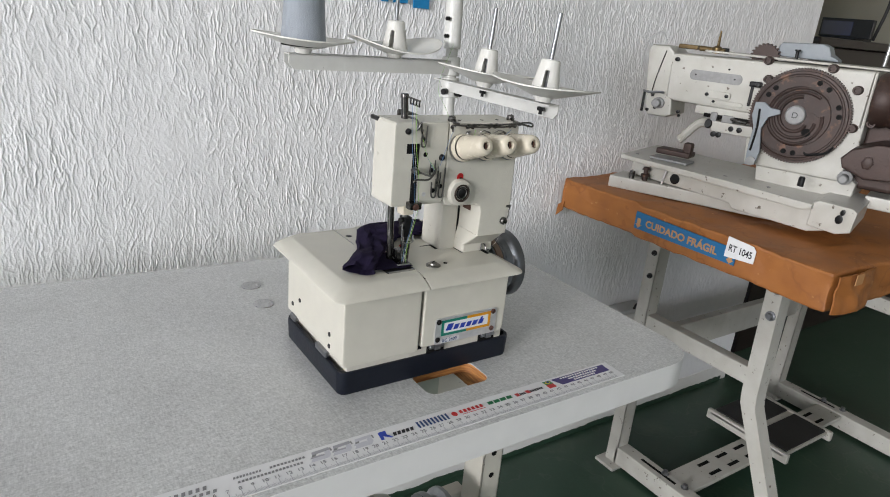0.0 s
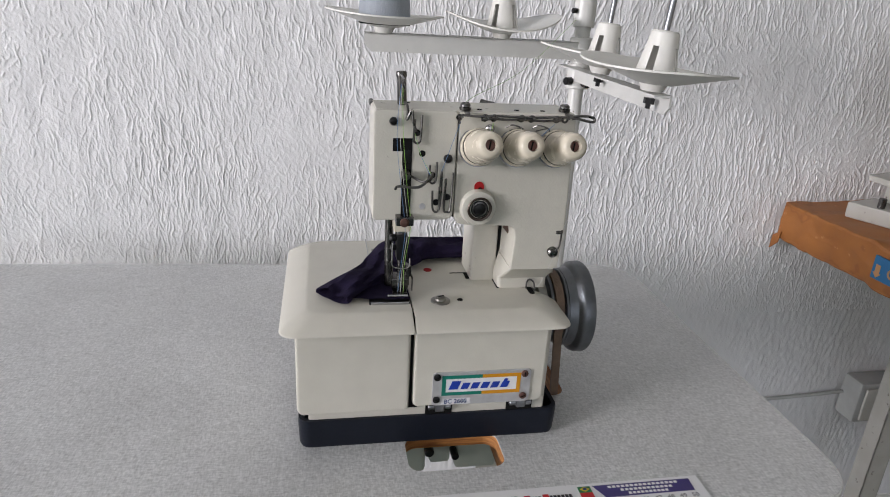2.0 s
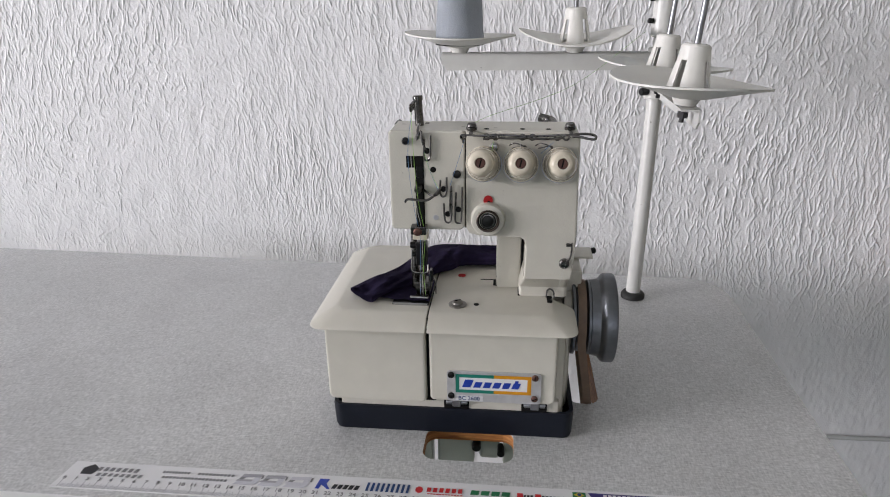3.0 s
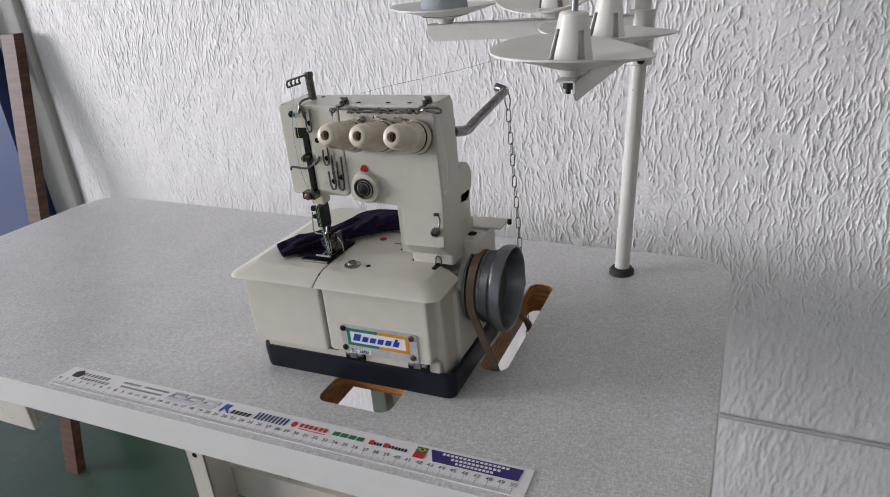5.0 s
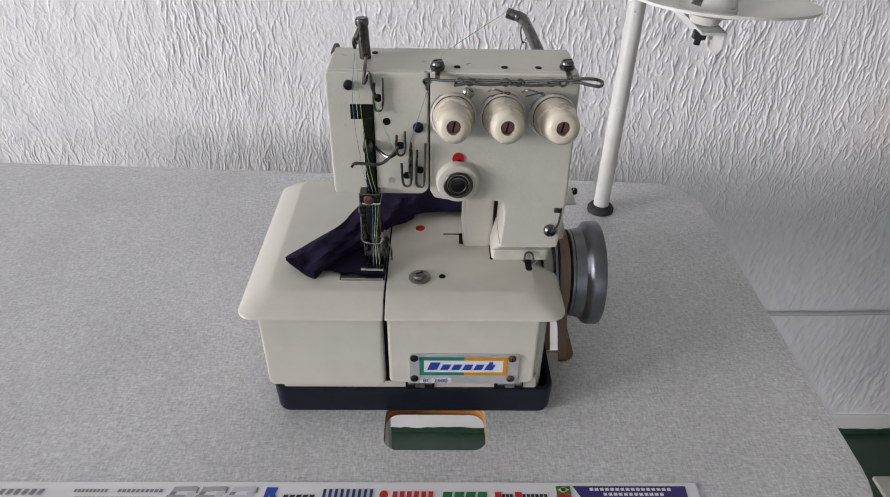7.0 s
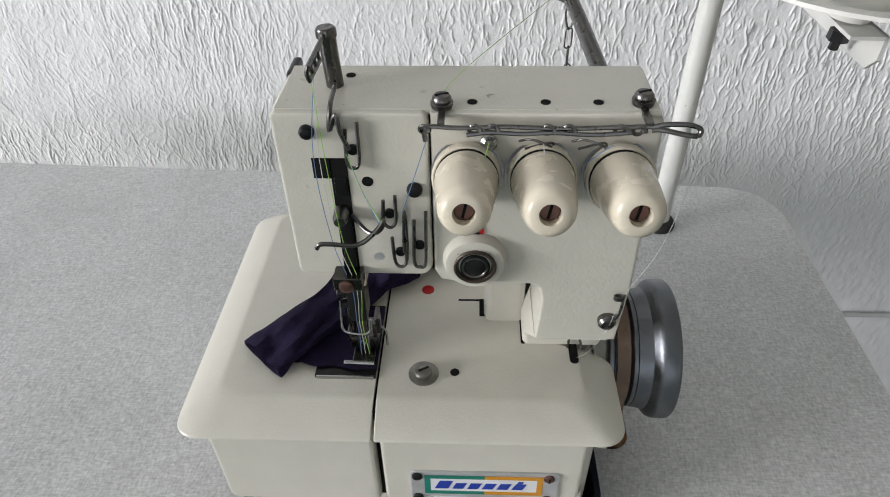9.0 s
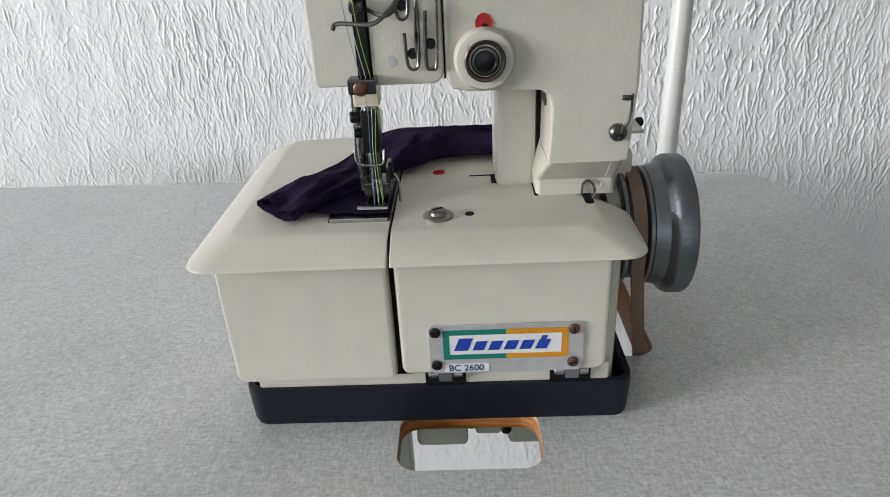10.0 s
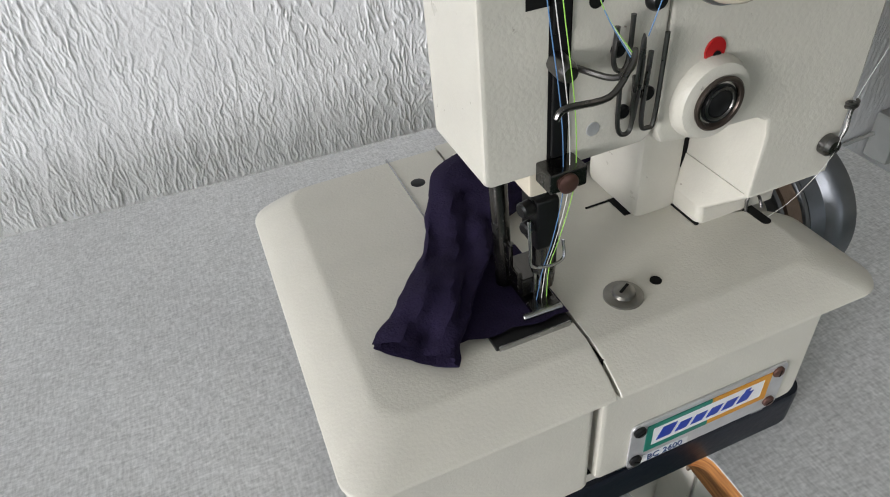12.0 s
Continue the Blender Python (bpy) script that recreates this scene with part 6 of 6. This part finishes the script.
mpart("slide_block", merge(box(FX - 0.016, FX + 0.01, 0.345, 0.372, 0.956, 0.972, 0.002), box(FX - 0.014, FX + 0.01, 0.385, 0.402, 0.954, 0.975, 0.003)), WORN, m2)
mpart("slide_pin", rod((FX - 0.020, 0.310, 0.962), (FX - 0.018, 0.350, 0.966), 0.0030), DARK_STEEL, m2)
for y in (0.590, 0.470, 0.330, 0.220):
    mpart("bed_screw", lathe((FX + 0.03, y, 0.8505), (FX + 0.03, y, 2), [(0, 0.005), (0.0015, 0.005), (0.002, 0.003)], 12), WORN, m2)
mpart("oil_fitting", merge(rod((1.155, 0.25, 1.105), (1.155, 0.25, 1.122), 0.004), rod((1.155, 0.25, 1.122), (1.155, 0.25, 1.126), 0.0065)), BLACK, m2)
gear(0.322, 1.105, 1.17, 0.024, 22, 0.004, 0.012, "small_gear", RUST, m2)
cam_ = gear(CY, CZ, FX - 0.002, 0.0835, 110, 0.0026, 0.010, "cam_wheel", RUST, m2)
mpart("face", disc_x(CY, CZ, FX - 0.012, [(0, 0.081), (0.003, 0.080), (0.0035, 0.076), (0.0015, 0.0745), (0.0015, 0.072), (0.0032, 0.071), (0.0032, 0.054), (0.0005, 0.052), (0.0005, 0.049)], 64), RUST, cam_)


def spiral(r0, r1, a0, a1, r, x):
    return wire([(x, CY + (r0 + (r1 - r0) * k / 20) * math.cos(a0 + (a1 - a0) * k / 20), CZ - 0.004 + (r0 + (r1 - r0) * k / 20) * math.sin(a0 + (a1 - a0) * k / 20)) for k in range(21)], r, 8, True, 2)


mpart("cam_track", merge(spiral(0.058, 0.040, 2.4, -3.4, 0.0030, FX - 0.0135), spiral(0.050, 0.030, 2.2, -3.0, 0.0030, FX - 0.0135), spiral(0.040, 0.018, 1.6, -2.6, 0.0034, FX - 0.0135)), DARK_RUST, cam_)
mpart("recess", disc_x(CY - 0.014, CZ - 0.020, FX - 0.0126, [(0, 0.030), (0.0012, 0.030)], 30), DARK_RUST, cam_)
mpart("recess", disc_x(CY - 0.020, CZ - 0.026, FX - 0.0140, [(0, 0.0075), (0.0022, 0.0075), (0.0022, 0.004)], 18), DARK, cam_)
mpart("hub", disc_x(CY + 0.004, CZ + 0.002, FX - 0.012, [(0, 0.0175), (0.010, 0.0170), (0.012, 0.0150)], 28), WORN, cam_)
# letter D marked on the hub face
mpart("hub_letter", lettering("D", 0.015, Matrix.Translation((FX - 0.0243, CY + 0.004, CZ - 0.003)) @ Matrix(((0, 0, -1, 0), (-1, 0, 0, 0), (0, 1, 0, 0), (0, 0, 0, 1))), None, None), BLACK, cam_)
# openings of the cam drawn as dark shade discs
for a in (0.5, 0.75, 1.9, 2.2, 2.75, 3.0, 4.6, 4.85, 5.9):
    mpart("cam_slot", disc_x(CY + 0.066 * math.cos(a), CZ + 0.066 * math.sin(a), FX - 0.0150, [(0, 0.0048), (0.0012, 0.0048), (0.0015, 0.003)], 12), DARK, cam_)
bkt = mpart("lever", slab_x([(0.298, 1.028), (0.278, 1.030), (0.262, 1.020), (0.240, 1.018), (0.238, 1.010), (0.262, 1.000), (0.272, 0.975), (0.262, 0.930), (0.268, 0.903), (0.290, 0.900), (0.292, 0.940), (0.290, 0.975), (0.300, 1.000)], FX - 0.030, FX - 0.022, 0.002), GREY_PAINT, m2, "grey steel cam lever")
mpart("lever_slot", wire([(FX - 0.0305, 0.285, 1.015), (FX - 0.0305, 0.281, 0.975), (FX - 0.0305, 0.284, 0.930)], 0.0026), DARK, bkt)
mpart("lever_bolt", disc_x(0.277, 0.910, FX - 0.030, [(0, 0.009), (0.003, 0.009), (0.004, 0.005)], 16), WORN, bkt)
mpart("foot_arm", merge(box(FX - 0.010, FX + 0.06, 0.292, 0.445, 0.966, 0.985, 0.003), box(FX - 0.014, FX + 0.03, 0.294, 0.395, 0.935, 0.957, 0.003), slab_x([(0.305, 0.935), (0.285, 0.935), (0.272, 0.885), (0.298, 0.885)], FX - 0.012, FX + 0.05, 0.003)), DIM_CREAM, m2)
# dark strip paints the shaded underside of the foot arm
mpart("foot_shade", box(FX - 0.0105, FX + 0.02, 0.302, 0.420, 0.9615, 0.9705, 0.001), DARK, m2)
for y in (0.325, 0.345, 0.372, 0.385):
    mpart("foot_screw", disc_x(y, 0.946 if y < 0.36 else 0.930, FX - 0.012, [(0, 0.0055), (0.003, 0.0055), (0.004, 0.003)], 14), BLACK, m2)
mpart("clamp_arm", merge(wire([(FX + 0.01, 0.405, 0.948), (FX, 0.430, 0.945), (FX - 0.004, 0.455, 0.920), (FX - 0.004, 0.470, 0.905)], 0.010)), DIM_CREAM, m2)
mpart("clamp_knob", rod((FX - 0.016, 0.402, 0.950), (FX - 0.004, 0.402, 0.948), 0.010), BLACK, m2)
mpart("clamp_foot", merge(box(FX - 0.02, FX + 0.02, 0.430, 0.520, 0.8700, 0.882, 0.003), box(FX - 0.015, FX + 0.005, 0.430, 0.452, 0.876, 0.902, 0.004)), DARK_RUST, m2)
mpart("feed_plate", box(FX + 0.002, FX + 0.05, 0.44, 0.545, 0.8515, 0.857, 0.002), WORN, m2)
# plain box added to fill the dark area beyond the column
mpart("rear_mass", box(FX + 0.045, FX + 0.13, -0.11, 0.068, 0.868, 1.075, 0.010), DARK_RUST, m2)
mpart("clutch_pulley", lathe((FX + 0.015, 0.068, 1.046), (FX + 0.015, -0.102, 1.048), [(0, 0.030), (0.004, 0.050), (0.012, 0.054), (0.03, 0.054), (0.04, 0.050), (0.05, 0.054), (0.09, 0.054), (0.10, 0.040), (0.17, 0.03)], 40), RUST, m2)
mpart("brake", slab_x([(0.088, 0.933), (0.070, 0.952), (0.024, 0.968), (-0.036, 0.970), (-0.036, 0.908), (0.034, 0.902), (0.080, 0.916)], FX - 0.055, FX + 0.05, 0.006), DARK_RUST, m2)
mpart("brake_bolt", disc_x(0.034, 0.933, FX - 0.055, [(0, 0.012), (0.006, 0.012), (0.008, 0.007)], 6), RUST, m2)
mpart("shaft_boss", merge(disc_x(0.075, 0.892, FX + 0.004, [(0, 0.013), (0.010, 0.013), (0.012, 0.008), (0.030, 0.008), (0.032, 0.006)])), WORN, m2)
for y, z in ((0.300, 1.098), (0.160, 1.096), (0.100, 1.060), (0.090, 0.985), (0.055, 1.00), (0.290, 1.060)):
    mpart("boss", disc_x(y, z, FX + 0.002, [(0, 0.0095), (0.002, 0.0095), (0.003, 0.0075), (0.016, 0.0072), (0.016, 0.0045), (0.012, 0.0040)], 16), DARK_RUST, m2)
mpart("cam_spring", wire([(FX - 0.012, 0.115, 0.945), (FX - 0.014, 0.125, 0.932), (FX - 0.014, 0.150, 0.925), (FX - 0.014, 0.165, 0.923), (FX - 0.012, 0.172, 0.928)], 0.0030), BLACK, m2)
for y in (0.455, 0.085):
    mpart("bed_bolt", disc_x(y, 0.822 if y > 0.3 else 0.815, FX + 0.012, [(0, 0.011), (0.002, 0.011), (0.003, 0.006)], 18), BLACK, m2)
mpart("level_post", lathe((1.105, 0.535, 0.805), (1.105, 0.535, 2), [(0, 0.006), (0.010, 0.006), (0.010, 0.010), (0.014, 0.010), (0.015, 0.005), (0.024, 0.005), (0.024, 0.009), (0.030, 0.006)], 14), RUST, m2)
mpart("level_pin", rod((1.10, 0.570, 0.804), (1.10, 0.570, 0.822), 0.006), GUN, m2)
mpart("lift_rod", rod((1.108, 0.488, 0.804), (1.108, 0.480, 0.842), 0.003), ALU, m2)
mpart("rail_bolt", box(1.09, 1.13, 0.150, 0.180, 0.7780, 0.7900, 0.003), BROWN_SCREW, m2)
mpart("oil_cup", lathe((FX + 0.02, 0.150, 0.87), (FX + 0.02, 0.150, 2), [(0, 0.006), (0.016, 0.006), (0.018, 0.004)], 14), BLACK, m2)
mpart("rear_frame", merge(box(1.17, 1.34, -0.14, 0.03, 0.835, 0.86, 0.004), box(1.24, 1.30, -0.12, -0.08, 0.7775, 0.836, 0.003)), DIM_CREAM, m2)
mpart("rear_pin", rod((1.20, 0.075, 1.108), (1.20, 0.073, 1.19), 0.004), STEEL, m2)

# ---------- furniture glimpsed past the end of the wall ----------
desk = thing("dark_counter", (2.9, 1.0, FLOOR_Z), "dark brown lacquered counter in the next room", "counter")
part("body", box(2.20, 4.3, 0.80, 1.35, FLOOR_Z, 1.12, 0.006), DARK_FURN, desk)
part("top", box(2.18, 4.32, 0.78, 1.37, 1.121, 1.150, 0.008), DARK_FURN, desk)
scr = thing("monitor", (2.60, 0.95, 1.15), "dark flat monitor with a bluish screen on the counter", "monitor")
part("frame", box(2.60, 2.62, 0.83, 1.02, 1.158, 1.225, 0.003), BLACK, scr)
part("screen", box(2.596, 2.5995, 0.90, 1.01, 1.166, 1.215), SCREEN, scr)
part("stand", merge(box(2.62, 2.64, 0.90, 0.95, 1.153, 1.20, 0.003), box(2.56, 2.68, 0.86, 0.99, 1.1505, 1.1585, 0.002)), BLACK, scr)
solo("hanging_cable", wire([(2.72, 0.86, 2.0), (2.71, 0.86, 1.6), (2.72, 0.85, 1.32), (2.71, 0.87, 1.157)], 0.006), RUBBER, "black cable hanging down to the counter", "cable")
